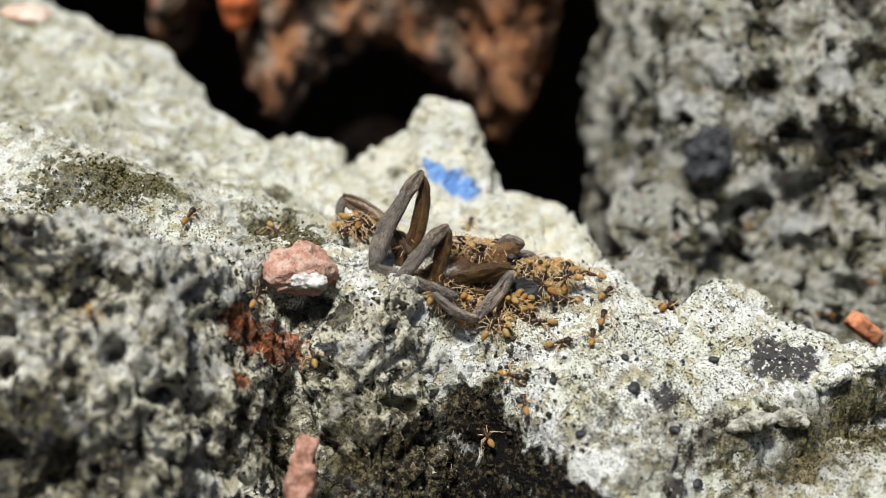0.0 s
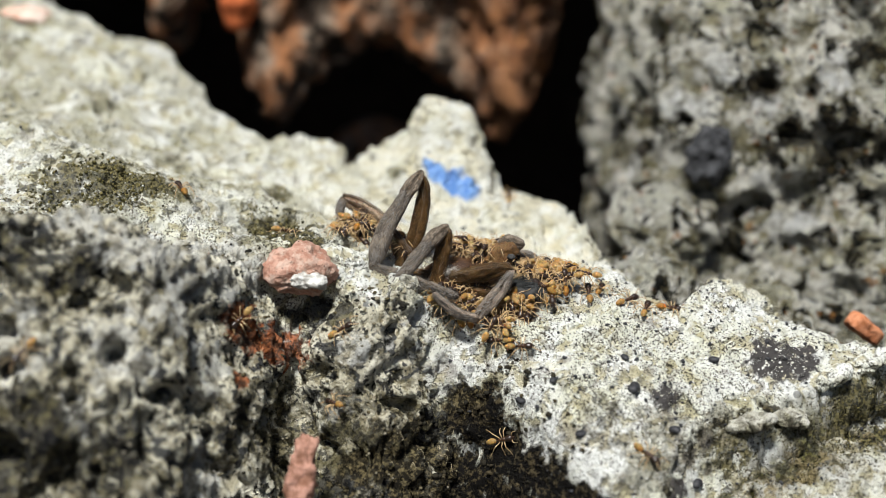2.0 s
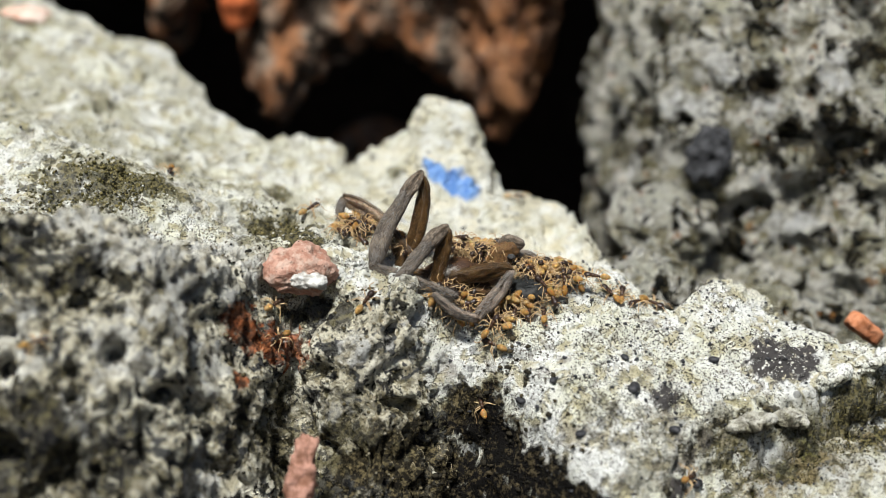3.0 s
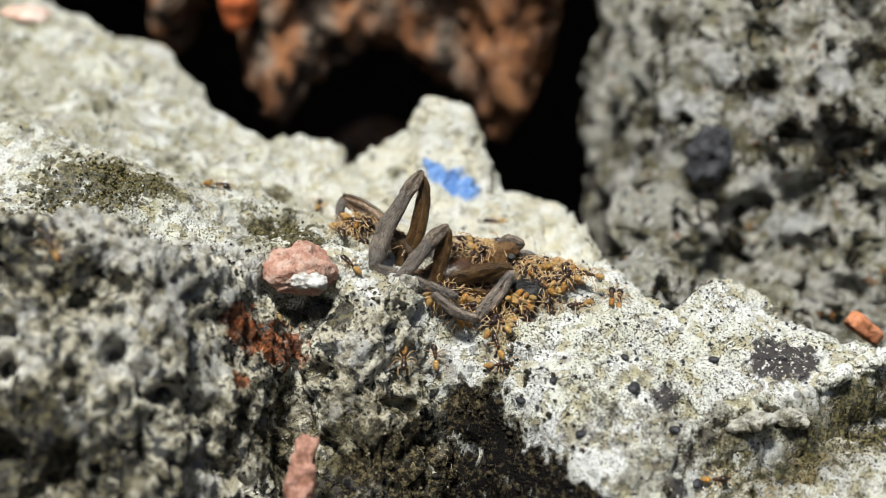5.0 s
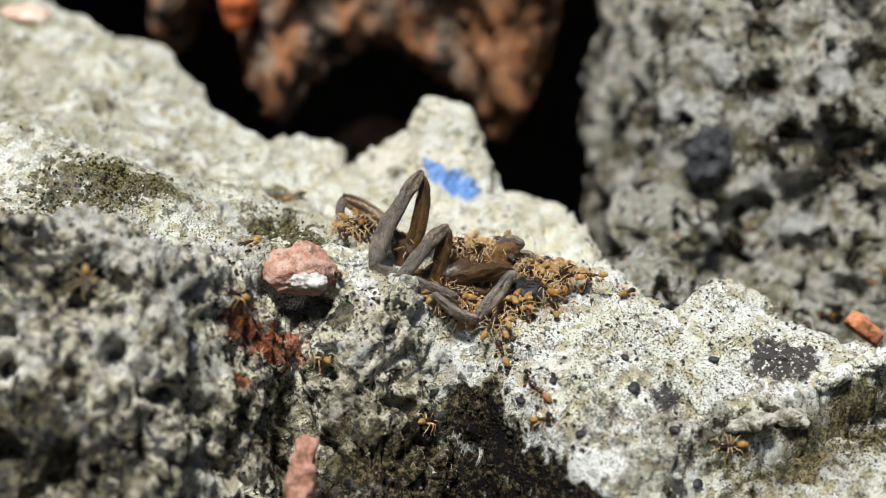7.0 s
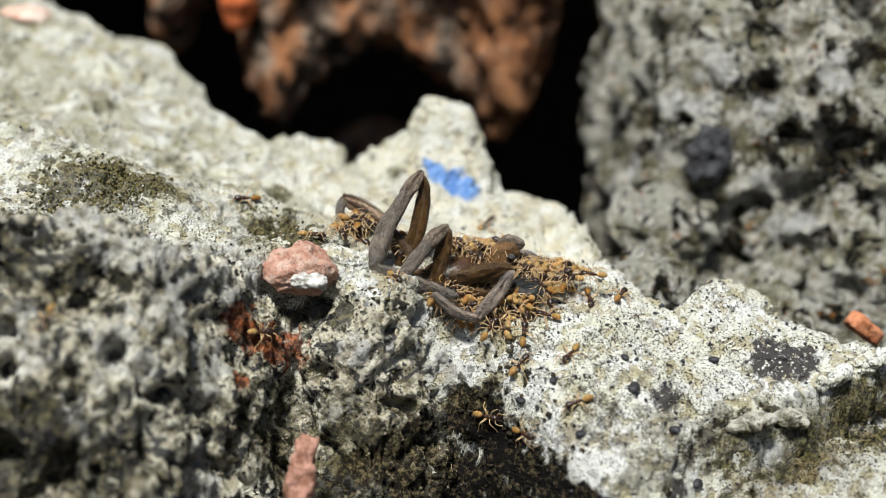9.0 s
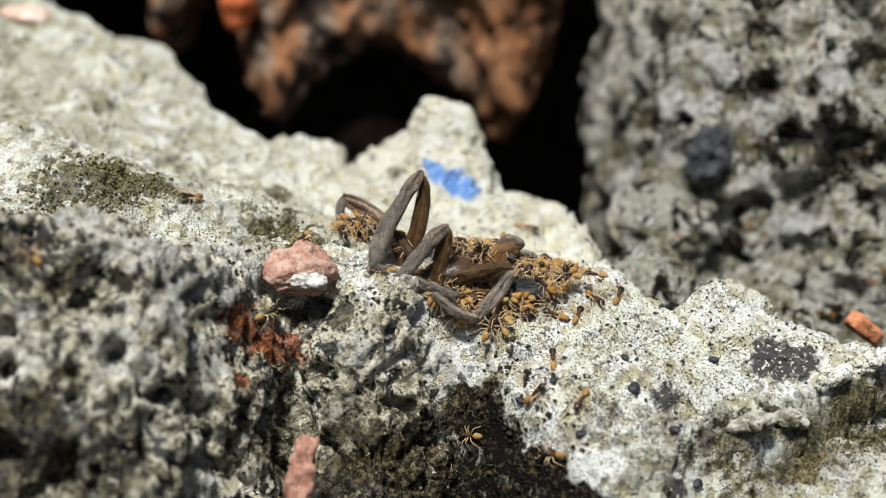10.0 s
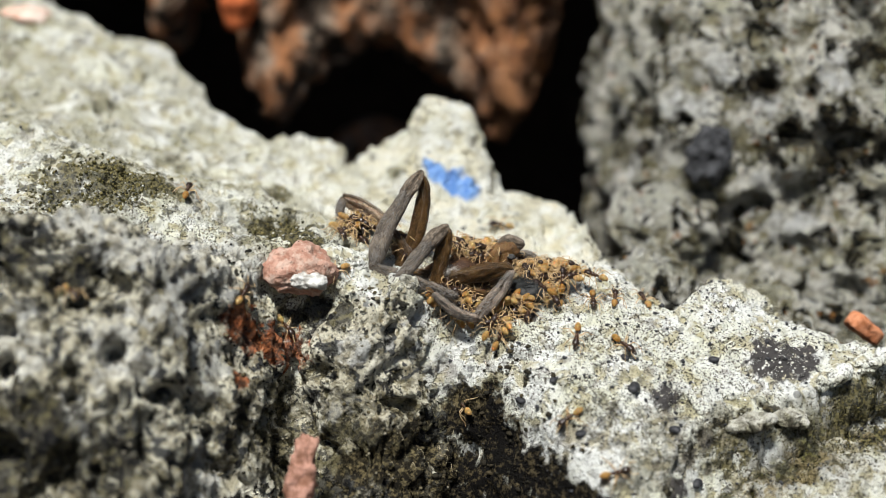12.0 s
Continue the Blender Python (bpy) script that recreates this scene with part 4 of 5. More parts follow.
    part("broken_end", mesh_of("broken_end", v + np.array((7.9, -2.55, -0.35)), f, M_FUR), root, "dark lump standing in for the leg's shaded hollow")
    # the low leg in front
    seg("femur", [(1.3, -4.6, -2.1), (3.0, -4.9, -1.75), (4.9, -5.3, -1.25), (6.9, -5.8, -0.6), (7.6, -6.0, -0.6)], [0.85, 1.0, 1.0, 0.7, 0.45])
    seg("tibia", [(7.7, -6.1, -0.9), (6.9, -6.6, -2.3), (5.3, -7.5, -4.1), (4.0, -8.3, -5.3)], [0.42, 0.70, 0.80, 0.54], M_PALELEG)
    seg("metatarsus", [(3.6, -8.5, -5.6), (1.9, -8.3, -5.2), (0.4, -7.8, -4.3), (-0.9, -7.2, -3.3)], [0.56, 0.62, 0.55, 0.4], M_PALELEG)
    # the leg hidden behind the short one
    seg("tibia", [(8.6, 0.2, -0.8), (10.2, 0.4, -1.2), (11.4, 0.4, -2.0)], [0.5, 0.6, 0.4])
    seg("coxa", [(1.8, -3.9, -3.9), (4.2, -4.5, -4.2), (6.6, -4.8, -4.4)], [0.9, 1.1, 0.7])
    seg("coxa", [(-3.2, -2.2, -2.6), (-0.5, -3.2, -3.0), (3.0, -3.6, -3.0)], [0.9, 1.1, 0.9])
    fur(tuft, [(0.2, -4.2, -1.9), (1.0, -4.4, -1.5), (1.9, -4.4, -1.7)], [0.4, 0.6, 0.3], 500, 0.8, 9, 1.0, M_TUFT, "whitish bristles")
    fur(shell, [(-2.0, -2.4, -1.6), (2.0, -2.6, -1.2), (5.6, -2.4, -1.8)], [0.8, 1.1, 0.7], 900, 0.8, 10, 1.0, M_BROWNHAIR, "brown bristles")
    fur(belly, [(7.8, -4.3, -3.8), (9.3, -4.3, -3.7), (11.0, -4.3, -4.1)], [0.9, 1.2, 0.6], 4500, 1.1, 7, 1.6, M_FURHAIR, "long grey hairs of the abdomen")
    return root


make_spider()


# ---- fragments lying on and round the block ----
def fragments():
    stone("brick_fragment", (-16.0, -6.4, -0.8), (4.1, 2.8, 2.5), 33, M_BRICK, "pink brick fragment with a white lime chip, on the concrete", "brick fragment", 0.75, 2.4, 2.4, 90, 7, (0, 4, 0))
    stone("lime_chip", (-14.9, -9.3, -0.9), (2.1, 1.1, 0.85), 22, M_LIME, "white-grey lime chip stuck to the brick fragment", "lime chip", 0.35, 0.8, 2.4, 40, 6, (0, 8, 0))
    stone("orange_brick_bit", (-34.6, 74.0, 20.0), (2.8, 2.6, 5.0), 23, M_ORANGE, "bright orange brick bit in the rubble", "brick fragment", 0.7, 2.5, 2.6, 24, 4, (0, 8, 0))
    stone("orange_brick_bit", (51.4, 2.2, -11.1), (2.8, 1.3, 1.1), 24, M_DULLORANGE, "flat orange brick chip beside the block", "brick fragment", 0.25, 1.5, 4.0, 24, 4, (0, 38, 20))
    stone("brick_sliver", (-14.6, -22.5, -17.2), (1.3, 1.1, 3.6), 25, M_DIRTYBRICK, "long pink brick sliver on the broken face", "brick fragment", 0.9, 1.4, 2.2, 32, 5, (-30, 8, 0))
    stone("concrete_flake", (-4.0, -6.9, -2.6), (1.1, 0.8, 1.7), 26, M_CHIP, "pointed grey concrete flake standing on the edge before the spider", "concrete flake", 0.35, 1.0, 2.2, 40, 5, (10, 14, 20))
    stone("lime_nub", (-11.3, -3.8, -0.7), (2.6, 1.5, 1.5), 27, M_LEDGE, "white lime-crusted nub on the block's edge", "lime nub", 0.6, 1.4, 2.2, 48, 6, (0, 18, 0))
    stone("brick_fragment", (-63.0, 49.5, 21.0), (3.6, 2.6, 0.7), 28, M_PALEBRICK, "pale pink brick smear on top of the concrete", "brick fragment", 0.6, 2.0, 2.4, 40, 5, (12, 10, 0))
    stone("dark_pebble", (37.8, 31.2, 3.6), (3.0, 2.0, 4.6), 29, M_PEBBLE, "dark slate-grey pebble set in the boulder", "pebble", 1.1, 2.4, 2.4, 50, 5, (0, 12, 0))


fragments()


def ledge():
    """Crusted nodules that jut out over the mossy recess."""
    stone("crust_nodule", (38.2, -14.0, -15.2), (2.2, 1.5, 0.9), 401, M_CHIP, "white lime-crusted nodule jutting from the ledge", "concrete nodule", 0.5, 1.2, 2.3, 48, 5, (0, 18, 0))["group"] = "nodules along the ledge"
    stone("crust_nodule", (42.9, -10.9, -11.8), (3.2, 1.4, 0.9), 402, M_LEDGE, "speckled lime crust along the mossy recess", "concrete nodule", 0.5, 1.2, 2.3, 48, 5, (0, -22, 0))["group"] = "nodules along the ledge"
    stone("crust_nodule", (48.1, -8.5, -11.1), (3.0, 1.4, 0.9), 403, M_LEDGE, "speckled lime crust along the mossy recess", "concrete nodule", 0.5, 1.2, 2.3, 48, 5, (0, -26, 0))["group"] = "nodules along the ledge"
    stone("crust_nodule", (33.6, -16.1, -14.8), (2.4, 1.3, 0.8), 404, M_CHIP, "low speckled crust at the ledge's end", "concrete nodule", 0.5, 1.2, 2.3, 48, 5, (0, -14, 0))["group"] = "nodules along the ledge"


ledge()


def scatter(name, count, weight, small, large, power, material, label, category, seed, proud=0.25, tall=0.8, clump=0.35):
    """Many little grains on the block's skin, as one object; weight(x, y) says where."""
    rng = np.random.default_rng(seed)
    pick = rng.integers(0, len(BLOCK_P), count * 60)
    at = BLOCK_P[pick]
    w = np.clip(weight(at[:, 0], at[:, 1]), 0, None) * np.clip(0.55 + clump * fractal(at, 2.0, 3, seed), 0, 1)
    at = at[rng.random(len(at)) < w / max(w.max(), 1e-9)][:count]
    bm = bmesh.new()
    bmesh.ops.create_icosphere(bm, subdivisions=1, radius=1.0)
    bm.verts.ensure_lookup_table()
    unit = np.array([tuple(p.co) for p in bm.verts])
    f = np.array([[p.index for p in t.verts] for t in bm.faces])
    bm.free()
    size = small + (large - small) * rng.random(len(at)) ** power
    shape = np.stack([rng.uniform(0.8, 1.5, len(at)), rng.uniform(0.7, 1.1, len(at)), np.full(len(at), tall) * rng.uniform(0.7, 1.2, len(at))], -1) * size[:, None]
    turn = rng.uniform(0, 2 * np.pi, len(at))
    v = unit[None] * shape[:, None, :] * (1 + 0.22 * rng.standard_normal((len(at), len(unit), 1)))
    c, q = np.cos(turn)[:, None], np.sin(turn)[:, None]
    v = np.stack([v[..., 0] * c - v[..., 1] * q, v[..., 0] * q + v[..., 1] * c, v[..., 2]], -1)
    v = v + at[:, None, :] + np.array((0, -0.5, 0.85)) * (proud * size)[:, None, None]
    faces = (f[None] + (np.arange(len(at)) * len(unit))[:, None, None]).reshape(-1, 3)
    return tagged(new(name, mesh_of(name, v.reshape(-1, 3), faces, material)), label, category, kind="stuff")


def patches(*spots):
    """A weight for scatter(): soft round patches (x, y, radius)."""
    return lambda x, y: sum(np.clip(1.3 - np.hypot(x - a, y - b) / r, 0, 1) ** 1.5 for a, b, r in spots)


def grit():
    """Black sand grains lying on the pale slope."""
    rng = random.Random(12)
    for x, y, r, k in ((20.8, -14.0, 0.75, 1), (20.2, -11.0, 0.42, 2), (8.5, -14.0, 0.5, 3), (14.6, -19.5, 0.5, 4), (30.5, -9.5, 0.45, 5), (12.0, -14.5, 0.4, 6), (27.5, -18.5, 0.6, 7), (25.0, -17.5, 0.55, 8)):
        z, n = ground_at(x, y, 0.3)
        stone("sand_grain", (x, y, z + r * 0.2), (r * 1.35, r, r * 0.75), 300 + k, M_GRIT, "rounded black sand grain on the pale concrete", "sand grain", 0.12 * r, r, 2.2, 10, 2, (0, 0, rng.uniform(0, 180)))["group"] = "black grains on the slope"
    scatter("black_grit", 2600, lambda x, y: ramp(x + 8.5 + 0.98 * y, -1, 2) * (y < 6) * (y > -34) * (x < 62) + 0.03 * (y >= 6), 0.06, 0.28, 5.0, M_GRIT, "fine black grit strewn over the pale concrete", "grit", 1)


grit()
scatter("moss_cushion", 9000, patches((-44, 1, 4.5), (-38.5, 1.5, 4.5), (-34, 2, 3)), 0.05, 0.20, 2.0, M_MOSS, "golden-olive moss cushion on the concrete top", "moss", 2, 0.3, 1.3, 1.1)
scatter("moss_cushion", 6000, patches((-21, 3.5, 3.2), (-18, -1.5, 1.8), (-18.5, 2.0, 2.6)), 0.05, 0.18, 2.0, M_MOSS, "dark olive moss in a hollow of the concrete", "moss", 3, 0.3, 1.3, 1.1)
scatter("moss_cushion", 1200, patches((-21.7, 17.4, 1.7)), 0.06, 0.20, 1.6, M_MOSS, "small olive moss tuft on the pale top", "moss", 4, 0.3, 1.3, 1.1)
scatter("moss_cushion", 10000, patches((47, -12.2, 4.0), (52, -10, 4.0), (32, -18.3, 2.4), (40, -15.8, 1.8)), 0.04, 0.13, 2.0, M_MOSS, "olive moss under the ledge of the pale slope", "moss", 5, 0.3, 1.3, 1.1)
scatter("lime_crumbs", 5000, lambda x, y: (y < 8) * (y > -30) * ramp(x + 8.5 + 0.98 * y, 3, 6) * (1 - ramp(x, 22, 26) * ramp(-(y + 32.2 - 0.5 * x), -0.5, 0.5)) + 0.5 * (y < 8) * (y > -6), 0.04, 0.19, 3.0, M_CRUMB, "white lime crumbs on the pale concrete", "crumbs", 6)
scatter("concrete_crumbs", 9000, lambda x, y: ramp(-(x + 8.5 + 0.98 * y), -1, 3) * ramp(-y, 3, 8) * (y > -36), 0.05, 0.30, 3.5, M_FACECRUMB, "grey and black crumbs on the broken concrete face", "crumbs", 7)
# invented near-black crumbs that deepen the gully's painted shade
scatter("gully_crumbs", 5000, patches((4.5, -12.5, 4.5), (8.0, -16.5, 4.0), (0.5, -13.0, 3.5), (12.0, -20.0, 3.0)), 0.06, 0.42, 3.0, M_GULLYCRUMB, "near-black crumbs added to deepen the gully's shade", "soil", 8, 0.3, 0.8, 0.6)


def fibres():
    """Dry root fibres in the crack and on the crumbly edge before the carcass."""
    rng = random.Random(31)
    for k in range(26):
        x, y = (rng.uniform(-3.5, 0.5), rng.uniform(-7.2, -5.6)) if k < 6 else (rng.uniform(-8.0, 9.0), rng.uniform(-17.0, -10.0))
        z, n = ground_at(x, y, 0.3)
        way = Matrix.Rotation(rng.uniform(0, 6.28), 3, "Z") @ Vector((1, 0, 0))
        side = way.cross(n).normalized()
        reach = rng.uniform(0.5, 1.5) if k < 6 else rng.uniform(0.3, 1.0)
        path = []
        for t in (0, 0.25, 0.5, 0.75, 1.0):
            q = Vector((x, y, z)) + way * reach * (t - 0.5) + side * rng.uniform(-0.35, 0.35)
            q.z = ground_at(q.x, q.y, 0.15)[0] + (0.05 if t in (0, 1.0) else rng.uniform(0.05, 0.3))
            q.z = max(z - 0.5, min(z + 0.5, q.z))
            path.append(tuple(q))
        v, f = tube(path, [0.022, 0.028, 0.026, 0.022, 0.014], 5, 4)
        tagged(new("root_fibre", mesh_of("root_fibre", v, f, M_FIBRE)), "thin pale dry root fibre on the concrete", "fibre", "dry fibres")


fibres()


# ---- ants: dark head, brown trunk, amber abdomen, straw legs ----
def ball(at, radius, n=10):
    v, f = lump(radius, 1, 0.0, 1.0, 2.0, n, 1)
    return v + np.array(at), f


def make_ant():
    """One ant, 3.3 du long, that looks along +x with its feet at z = 0."""
    def piece(name, geometry, material, parent, label):
        return part(name, mesh_of(name, geometry[0] * 1.1, geometry[1], material), parent, label)

    root = tagged(new("ant"), "small ant with dark head, amber abdomen and pale legs", "ant", "ants round the spider")
    head = piece("head", joined([ball((1.22, 0, 0.54), (0.42, 0.37, 0.31), 10), ball((1.02, 0, 0.56), (0.30, 0.34, 0.28), 8), ball((1.55, 0, 0.44), (0.16, 0.22, 0.14), 8)]), M_ANTHEAD, root, "dark shiny head")
    piece("trunk", joined([ball((0.62, 0, 0.58), (0.34, 0.24, 0.25)), ball((0.24, 0, 0.55), (0.30, 0.19, 0.20)), ball((-0.12, 0, 0.50), (0.11, 0.09, 0.17), 8)]), M_TRUNK, root, "amber-brown trunk")
    # the abdomen's rings overlap like tiles
    rings = [ball((x, 0, z), (l, w, w * 0.92), 10) for x, z, l, w in ((-0.44, 0.54, 0.24, 0.25), (-0.68, 0.56, 0.40, 0.345), (-0.86, 0.54, 0.38, 0.325), (-1.04, 0.50, 0.32, 0.24))]
    piece("abdomen", joined(rings), M_GASTER, root, "translucent amber abdomen")
    for side in (1, -1):
        for foot, x in ((1.25, 0.62), (0.15, 0.40), (-1.0, 0.20)):
            dx = foot - x
            path = [(0, 0, 0), (dx * 0.22, side * 0.34, 0.22), (dx * 0.42, side * 0.62, 0.40), (dx * 0.72, side * 0.98, -0.06), (dx * 0.86, side * 1.12, -0.36), (dx * 1.08, side * 1.38, -0.47)]
            leg = piece("leg", tube(path, [0.042, 0.052, 0.042, 0.036, 0.026, 0.018], 6, 2), M_ANTLEG, root, "pale straw leg")
            leg.location = Vector((x, side * 0.15, 0.46)) * 1.1 * U
        path = [(1.48, side * 0.16, 0.62), (1.66, side * 0.44, 0.88), (1.84, side * 0.58, 0.86), (2.35, side * 0.55, 0.50)]
        piece("antenna", tube(path, [0.036, 0.034, 0.034, 0.044], 6, 2), M_ANTLEG, head, "pale elbowed antenna")
        path = [(1.62, side * 0.14, 0.40), (1.78, side * 0.16, 0.36), (1.86, side * 0.05, 0.34)]
        piece("mandible", tube(path, [0.05, 0.045, 0.02], 5, 2), M_TRUNK, head, "brown mandible")
    return root


def stand(x, y, heading, lift=0.0):
    """The pose of an ant on the block at (x, y), looking to heading (degrees from +x to +y)."""
    z, n = ground_at(x, y)
    fwd = Vector((math.cos(radians(heading)), math.sin(radians(heading)), 0))
    fwd = (fwd - n * fwd.dot(n)).normalized()
    m = Matrix((fwd, n.cross(fwd), n)).transposed().to_4x4()
    return Matrix.Translation(Vector((x, y, z + lift)) * U) @ m


# ---- the ants' ways ----
ANT = make_ant()
WALKERS = []


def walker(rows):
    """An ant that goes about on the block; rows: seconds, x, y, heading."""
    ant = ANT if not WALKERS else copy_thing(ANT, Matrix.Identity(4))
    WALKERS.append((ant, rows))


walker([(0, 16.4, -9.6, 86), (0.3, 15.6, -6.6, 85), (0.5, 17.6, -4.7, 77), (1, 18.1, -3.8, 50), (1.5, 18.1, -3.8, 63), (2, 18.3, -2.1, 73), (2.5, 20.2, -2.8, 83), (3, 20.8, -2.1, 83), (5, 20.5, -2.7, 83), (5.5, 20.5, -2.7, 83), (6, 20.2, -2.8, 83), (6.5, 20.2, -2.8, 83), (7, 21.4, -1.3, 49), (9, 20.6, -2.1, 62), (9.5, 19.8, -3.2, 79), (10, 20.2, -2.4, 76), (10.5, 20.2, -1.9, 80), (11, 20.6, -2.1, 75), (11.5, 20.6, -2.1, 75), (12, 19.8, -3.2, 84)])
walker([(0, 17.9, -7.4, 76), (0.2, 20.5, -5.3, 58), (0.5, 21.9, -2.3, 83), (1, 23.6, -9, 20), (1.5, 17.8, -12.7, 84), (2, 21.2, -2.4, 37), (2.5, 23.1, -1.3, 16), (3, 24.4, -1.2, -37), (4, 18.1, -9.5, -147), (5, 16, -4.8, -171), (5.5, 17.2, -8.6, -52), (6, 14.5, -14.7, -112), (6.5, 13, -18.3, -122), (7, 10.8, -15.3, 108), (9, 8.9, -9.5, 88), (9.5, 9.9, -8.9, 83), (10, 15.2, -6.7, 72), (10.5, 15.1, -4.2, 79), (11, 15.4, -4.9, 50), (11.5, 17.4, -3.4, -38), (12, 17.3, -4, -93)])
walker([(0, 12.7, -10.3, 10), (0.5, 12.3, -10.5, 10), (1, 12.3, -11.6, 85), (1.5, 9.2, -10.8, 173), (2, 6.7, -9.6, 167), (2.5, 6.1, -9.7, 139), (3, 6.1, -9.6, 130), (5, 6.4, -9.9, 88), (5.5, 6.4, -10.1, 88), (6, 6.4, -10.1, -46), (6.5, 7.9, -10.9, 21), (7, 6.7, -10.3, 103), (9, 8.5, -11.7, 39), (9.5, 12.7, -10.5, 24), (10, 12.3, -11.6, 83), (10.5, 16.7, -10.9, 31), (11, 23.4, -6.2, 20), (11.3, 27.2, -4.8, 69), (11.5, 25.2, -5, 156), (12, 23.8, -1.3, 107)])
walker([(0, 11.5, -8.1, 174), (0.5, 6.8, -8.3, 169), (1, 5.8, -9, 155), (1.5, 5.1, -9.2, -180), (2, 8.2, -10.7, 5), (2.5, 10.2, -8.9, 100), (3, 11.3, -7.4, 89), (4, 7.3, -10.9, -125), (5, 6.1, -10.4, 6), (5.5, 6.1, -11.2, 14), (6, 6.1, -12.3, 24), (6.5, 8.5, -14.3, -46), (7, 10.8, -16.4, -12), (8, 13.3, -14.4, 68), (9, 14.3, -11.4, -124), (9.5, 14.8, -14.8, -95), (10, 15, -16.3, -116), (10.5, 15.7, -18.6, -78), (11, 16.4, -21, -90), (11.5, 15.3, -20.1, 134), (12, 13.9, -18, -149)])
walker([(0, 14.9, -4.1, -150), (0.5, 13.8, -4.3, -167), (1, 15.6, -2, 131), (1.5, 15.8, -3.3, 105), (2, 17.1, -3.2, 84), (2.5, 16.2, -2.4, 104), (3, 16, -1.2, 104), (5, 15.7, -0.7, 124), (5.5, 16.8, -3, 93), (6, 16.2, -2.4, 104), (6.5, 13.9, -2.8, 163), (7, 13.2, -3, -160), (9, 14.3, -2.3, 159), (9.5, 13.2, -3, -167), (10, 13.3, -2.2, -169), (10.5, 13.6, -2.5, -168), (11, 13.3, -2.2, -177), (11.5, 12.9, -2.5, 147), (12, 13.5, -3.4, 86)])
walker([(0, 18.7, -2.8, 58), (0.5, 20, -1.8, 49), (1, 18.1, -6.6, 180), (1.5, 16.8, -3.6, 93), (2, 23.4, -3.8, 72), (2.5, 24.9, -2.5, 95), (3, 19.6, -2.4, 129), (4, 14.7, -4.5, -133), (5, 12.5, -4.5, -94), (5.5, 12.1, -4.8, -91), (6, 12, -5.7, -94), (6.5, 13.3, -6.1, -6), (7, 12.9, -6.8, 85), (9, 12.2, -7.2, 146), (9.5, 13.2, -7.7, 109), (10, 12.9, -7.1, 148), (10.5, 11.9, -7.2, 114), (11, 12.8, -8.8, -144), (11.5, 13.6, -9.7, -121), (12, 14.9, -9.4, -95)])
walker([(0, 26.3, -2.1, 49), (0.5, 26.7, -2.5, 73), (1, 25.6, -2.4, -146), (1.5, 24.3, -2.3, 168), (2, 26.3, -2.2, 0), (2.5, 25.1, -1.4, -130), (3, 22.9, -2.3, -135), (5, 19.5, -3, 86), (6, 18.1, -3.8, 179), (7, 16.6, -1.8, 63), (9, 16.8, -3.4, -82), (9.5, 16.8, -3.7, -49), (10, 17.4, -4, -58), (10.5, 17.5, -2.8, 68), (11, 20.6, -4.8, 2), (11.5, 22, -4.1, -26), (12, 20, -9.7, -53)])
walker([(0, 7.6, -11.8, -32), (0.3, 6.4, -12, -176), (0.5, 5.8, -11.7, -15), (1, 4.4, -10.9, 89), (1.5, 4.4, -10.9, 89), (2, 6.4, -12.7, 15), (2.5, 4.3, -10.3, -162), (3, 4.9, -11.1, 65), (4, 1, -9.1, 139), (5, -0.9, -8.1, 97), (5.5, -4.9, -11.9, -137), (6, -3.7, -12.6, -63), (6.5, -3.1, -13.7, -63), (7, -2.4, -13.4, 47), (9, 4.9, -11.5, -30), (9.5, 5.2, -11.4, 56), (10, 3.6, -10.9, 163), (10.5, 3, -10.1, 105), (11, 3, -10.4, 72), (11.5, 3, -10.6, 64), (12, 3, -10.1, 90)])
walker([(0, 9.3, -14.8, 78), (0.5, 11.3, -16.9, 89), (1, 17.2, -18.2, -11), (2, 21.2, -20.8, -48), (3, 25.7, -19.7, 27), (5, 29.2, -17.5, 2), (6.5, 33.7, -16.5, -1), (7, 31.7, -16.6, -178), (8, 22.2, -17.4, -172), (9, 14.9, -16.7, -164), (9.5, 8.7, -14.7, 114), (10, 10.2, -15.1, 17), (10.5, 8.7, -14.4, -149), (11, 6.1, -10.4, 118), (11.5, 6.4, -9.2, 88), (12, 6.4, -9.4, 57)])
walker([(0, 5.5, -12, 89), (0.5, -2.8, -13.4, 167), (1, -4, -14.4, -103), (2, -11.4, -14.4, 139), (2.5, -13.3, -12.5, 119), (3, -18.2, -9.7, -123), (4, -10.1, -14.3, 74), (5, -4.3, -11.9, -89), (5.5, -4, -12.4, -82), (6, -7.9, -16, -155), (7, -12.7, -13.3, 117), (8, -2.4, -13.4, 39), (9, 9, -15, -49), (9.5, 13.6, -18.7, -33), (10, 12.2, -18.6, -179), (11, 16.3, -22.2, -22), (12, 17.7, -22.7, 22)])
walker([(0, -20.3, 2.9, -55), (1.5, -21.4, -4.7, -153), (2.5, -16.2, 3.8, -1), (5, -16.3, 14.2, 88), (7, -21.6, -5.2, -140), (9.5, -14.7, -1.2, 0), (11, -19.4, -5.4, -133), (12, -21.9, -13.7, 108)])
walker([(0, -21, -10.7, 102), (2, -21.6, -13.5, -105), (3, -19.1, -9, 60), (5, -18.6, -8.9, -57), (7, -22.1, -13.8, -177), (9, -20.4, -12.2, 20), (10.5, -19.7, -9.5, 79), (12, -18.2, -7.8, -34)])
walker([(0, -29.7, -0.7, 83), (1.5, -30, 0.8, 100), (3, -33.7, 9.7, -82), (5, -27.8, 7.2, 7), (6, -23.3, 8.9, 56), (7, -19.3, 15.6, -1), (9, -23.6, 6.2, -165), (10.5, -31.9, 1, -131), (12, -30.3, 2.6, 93)])
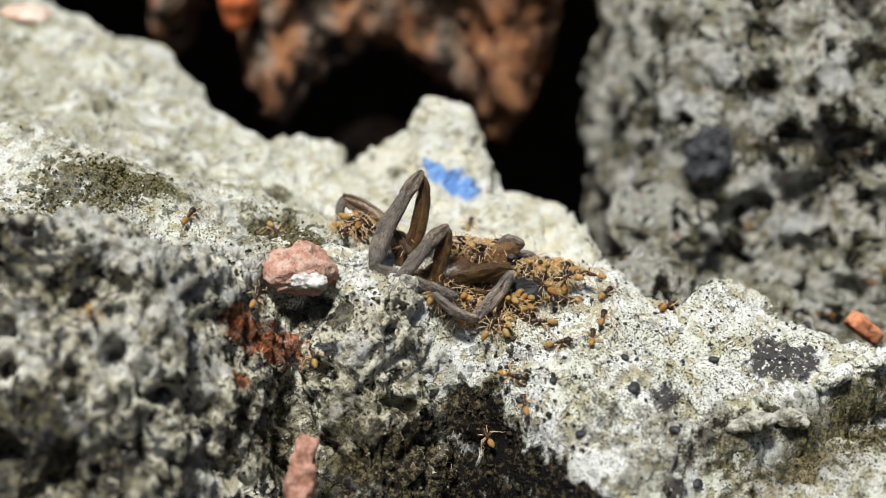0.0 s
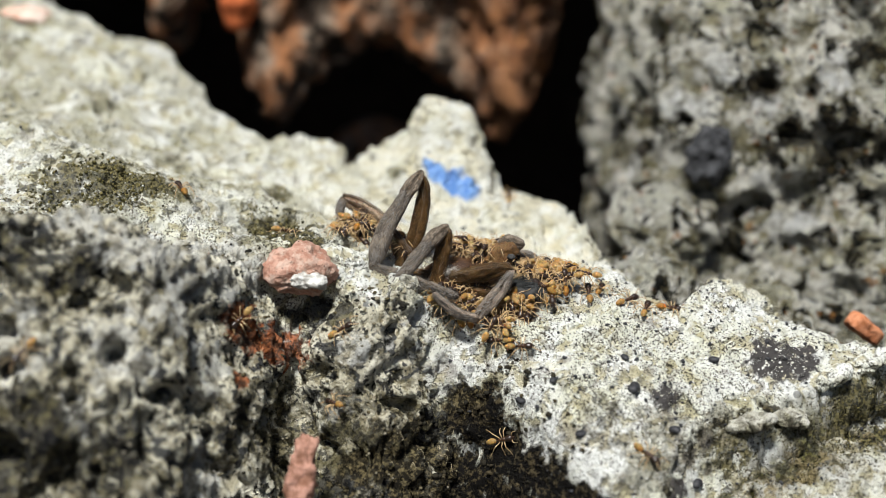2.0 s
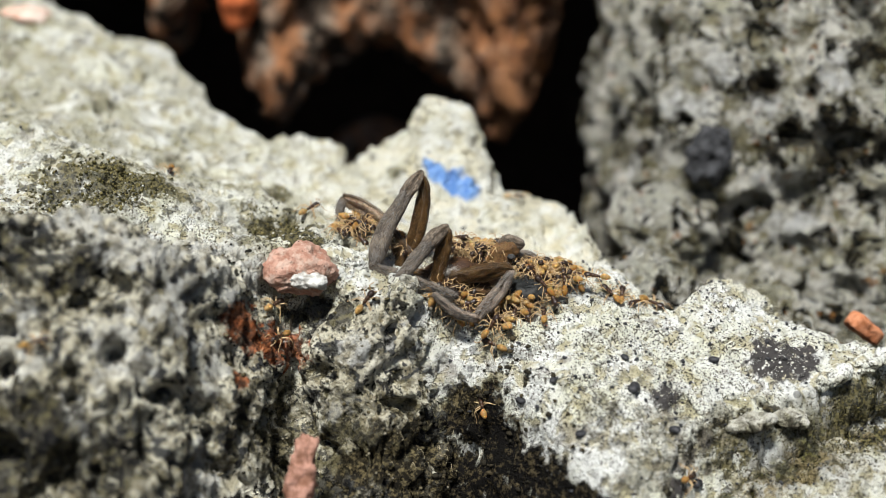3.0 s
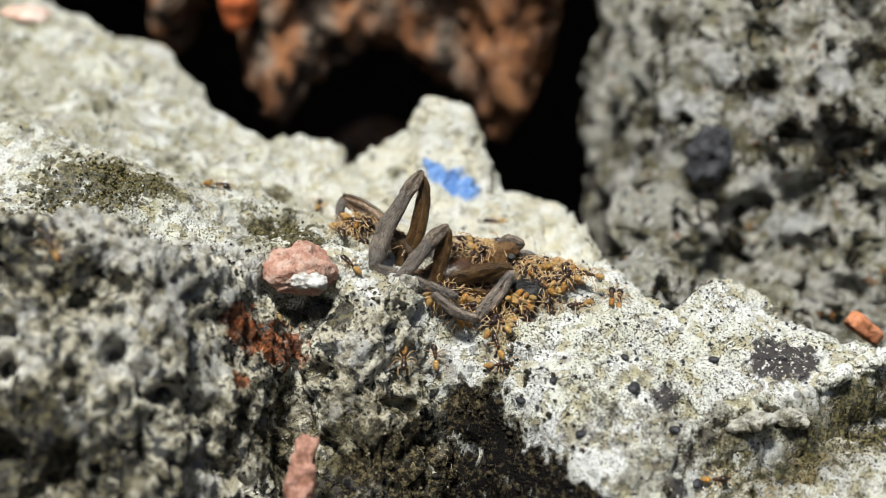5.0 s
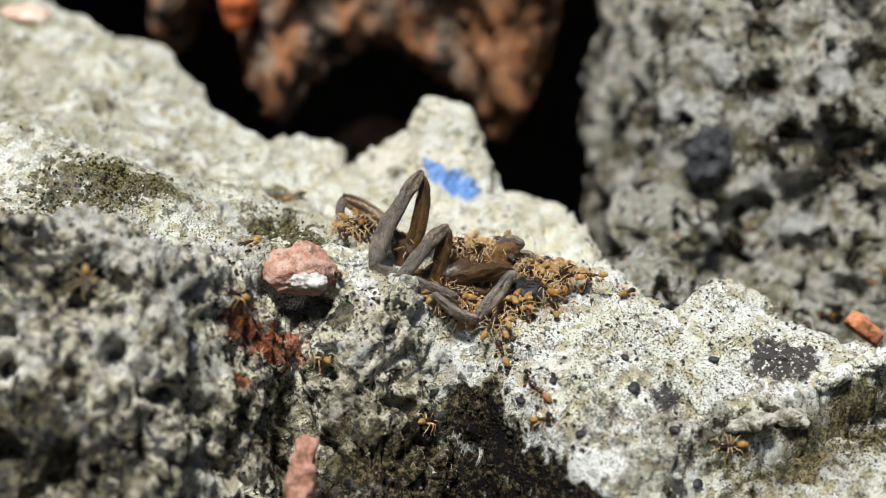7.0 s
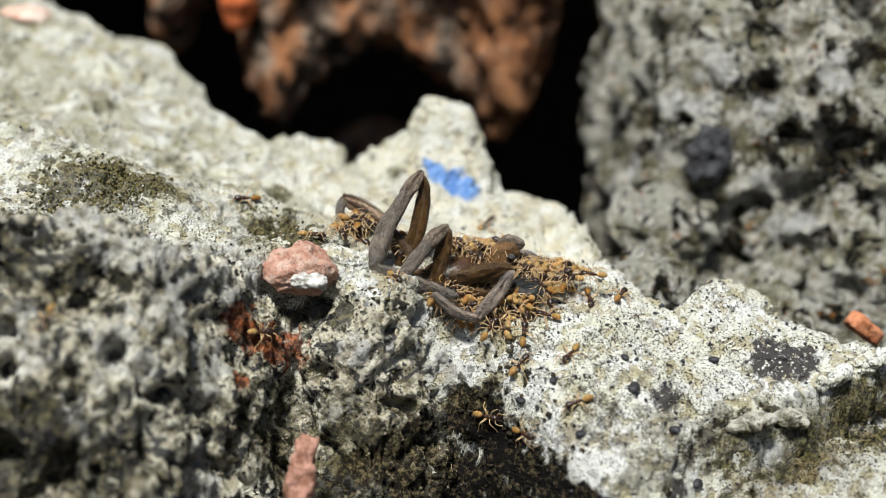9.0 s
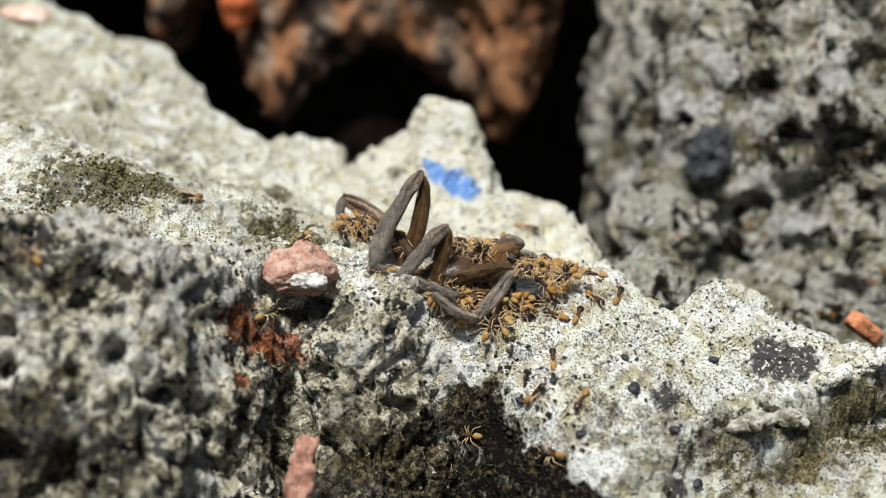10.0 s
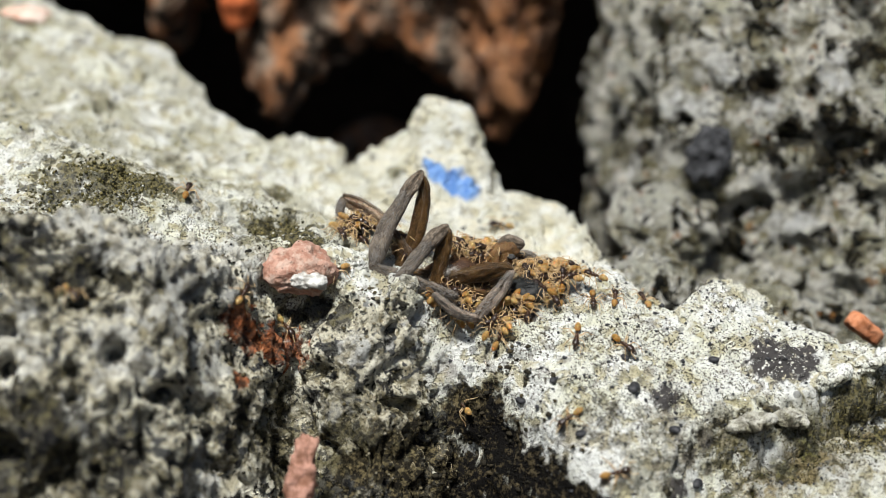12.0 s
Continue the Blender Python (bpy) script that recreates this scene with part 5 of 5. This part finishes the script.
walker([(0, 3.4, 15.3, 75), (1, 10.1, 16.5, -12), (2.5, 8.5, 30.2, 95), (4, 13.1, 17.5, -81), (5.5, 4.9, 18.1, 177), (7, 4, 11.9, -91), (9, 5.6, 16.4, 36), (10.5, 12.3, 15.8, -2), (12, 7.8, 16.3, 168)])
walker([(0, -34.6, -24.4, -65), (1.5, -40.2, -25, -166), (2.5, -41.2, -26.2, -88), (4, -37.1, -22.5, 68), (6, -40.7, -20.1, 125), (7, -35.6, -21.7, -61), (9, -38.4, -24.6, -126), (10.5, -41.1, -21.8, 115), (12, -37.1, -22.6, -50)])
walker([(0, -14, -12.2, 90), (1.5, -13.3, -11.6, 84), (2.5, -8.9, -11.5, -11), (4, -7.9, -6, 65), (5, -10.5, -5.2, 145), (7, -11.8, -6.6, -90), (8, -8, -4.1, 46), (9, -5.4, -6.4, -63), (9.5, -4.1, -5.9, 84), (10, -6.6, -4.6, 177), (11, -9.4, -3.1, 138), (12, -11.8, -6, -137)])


# the feeding crowd: centre, spread (x, y, z) and number of ants, heads towards the carcass
CROWD = (
    ((3.4, 0.2, -0.5), (2.6, 1.0, 1.0), 28),
    ((5.0, 1.6, -0.8), (2.6, 0.8, 0.6), 10),
    ((9.6, -0.8, -1.7), (2.0, 1.2, 0.9), 22),
    ((11.6, -1.2, -2.2), (2.0, 1.2, 0.7), 16),
    ((13.6, -1.6, -2.6), (1.8, 1.0, 0.4), 8),
    ((5.4, -5.3, -4.5), (3.2, 1.1, 0.9), 30),
    ((8.4, -5.6, -5.2), (2.0, 0.7, 0.6), 11),
    ((11.4, -3.6, -4.0), (1.6, 0.9, 0.5), 8),
    ((-9.7, 2.9, 1.8), (2.4, 0.9, 0.6), 13),
    ((-11.2, 1.6, 0.6), (1.6, 0.8, 0.3), 4),
    ((-0.4, -5.8, -4.3), (1.8, 0.7, 0.5), 8),
    ((6.4, -8.8, -6.3), (2.4, 0.6, 0.2), 4),
    ((16.0, -2.4, -2.9), (2.6, 1.2, 0.3), 5),
    ((-4.6, -0.2, 0.2), (1.2, 0.8, 0.8), 5),
)


def make_crowd():
    rng = random.Random(77)
    ants = []
    for (cx, cy, cz), (sx, sy, sz), count in CROWD:
        for _ in range(count):
            x, y = cx + sx * rng.uniform(-1, 1), cy + sy * rng.uniform(-1, 1)
            z = cz + sz * rng.uniform(-1, 1)
            g, n = ground_at(x, y)
            inward = math.degrees(math.atan2(-2.0 - y, 3.5 - x)) + rng.gauss(0, 45)
            z = max(g, min(z, g + (3.6 if cx in (3.4, 5.0) else 2.2)))
            m = stand(x, y, inward, z - g)
            if z > g + 0.4:
                m = m @ pose(0, 0, 0, rng.uniform(-35, 35), rng.uniform(-30, 30), 0)
            ants.append((copy_thing(ANT, m), m, rng.random()))
    return ants


CROWD_ANTS = make_crowd()


def blend_angle(a, b, t):
    return a + ((b - a + 180) % 360 - 180) * t


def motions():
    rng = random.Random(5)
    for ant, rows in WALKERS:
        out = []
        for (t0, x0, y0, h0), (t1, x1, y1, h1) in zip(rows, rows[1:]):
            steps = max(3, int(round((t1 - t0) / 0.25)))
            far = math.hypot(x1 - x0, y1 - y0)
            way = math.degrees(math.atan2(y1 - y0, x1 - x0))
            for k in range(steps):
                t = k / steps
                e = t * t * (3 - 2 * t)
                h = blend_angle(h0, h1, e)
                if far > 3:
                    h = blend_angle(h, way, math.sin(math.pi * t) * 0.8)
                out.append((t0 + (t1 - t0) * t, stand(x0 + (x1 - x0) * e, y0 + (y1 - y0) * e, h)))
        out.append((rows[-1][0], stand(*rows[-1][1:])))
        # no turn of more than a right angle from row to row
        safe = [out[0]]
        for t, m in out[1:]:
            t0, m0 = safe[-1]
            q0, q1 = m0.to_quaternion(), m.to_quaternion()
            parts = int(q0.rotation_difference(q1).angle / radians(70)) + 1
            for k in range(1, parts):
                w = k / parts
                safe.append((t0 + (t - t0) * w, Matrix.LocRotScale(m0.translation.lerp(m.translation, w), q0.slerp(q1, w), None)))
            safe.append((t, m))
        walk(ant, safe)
        # legs swing by turns while it goes
        for k, leg in enumerate(o for o in ant.children if o.name.startswith("leg")):
            base = Matrix.Translation(leg.location)
            beat = [(t, base @ pose(0, 0, 0, 0, 0, (16 if (i + k) % 2 else -16))) for i, t in enumerate(np.linspace(0, 12, 41))]
            walk(leg, beat)
    # the feeding ants shift and sway on the spot
    for ant, m, lively in CROWD_ANTS:
        t, rows = 0.0, [(0.0, m)]
        while t < 11.2:
            t += rng.uniform(0.35, 0.9)
            k = 0.25 + lively
            rows.append((min(t, 11.7), m @ pose(rng.gauss(0, 0.22 * k) * U, rng.gauss(0, 0.14 * k) * U, 0, rng.gauss(0, 3), rng.gauss(0, 4), rng.gauss(0, 13 * k))))
        rows.append((12.0, rows[-1][1]))
        walk(ant, rows)


motions()
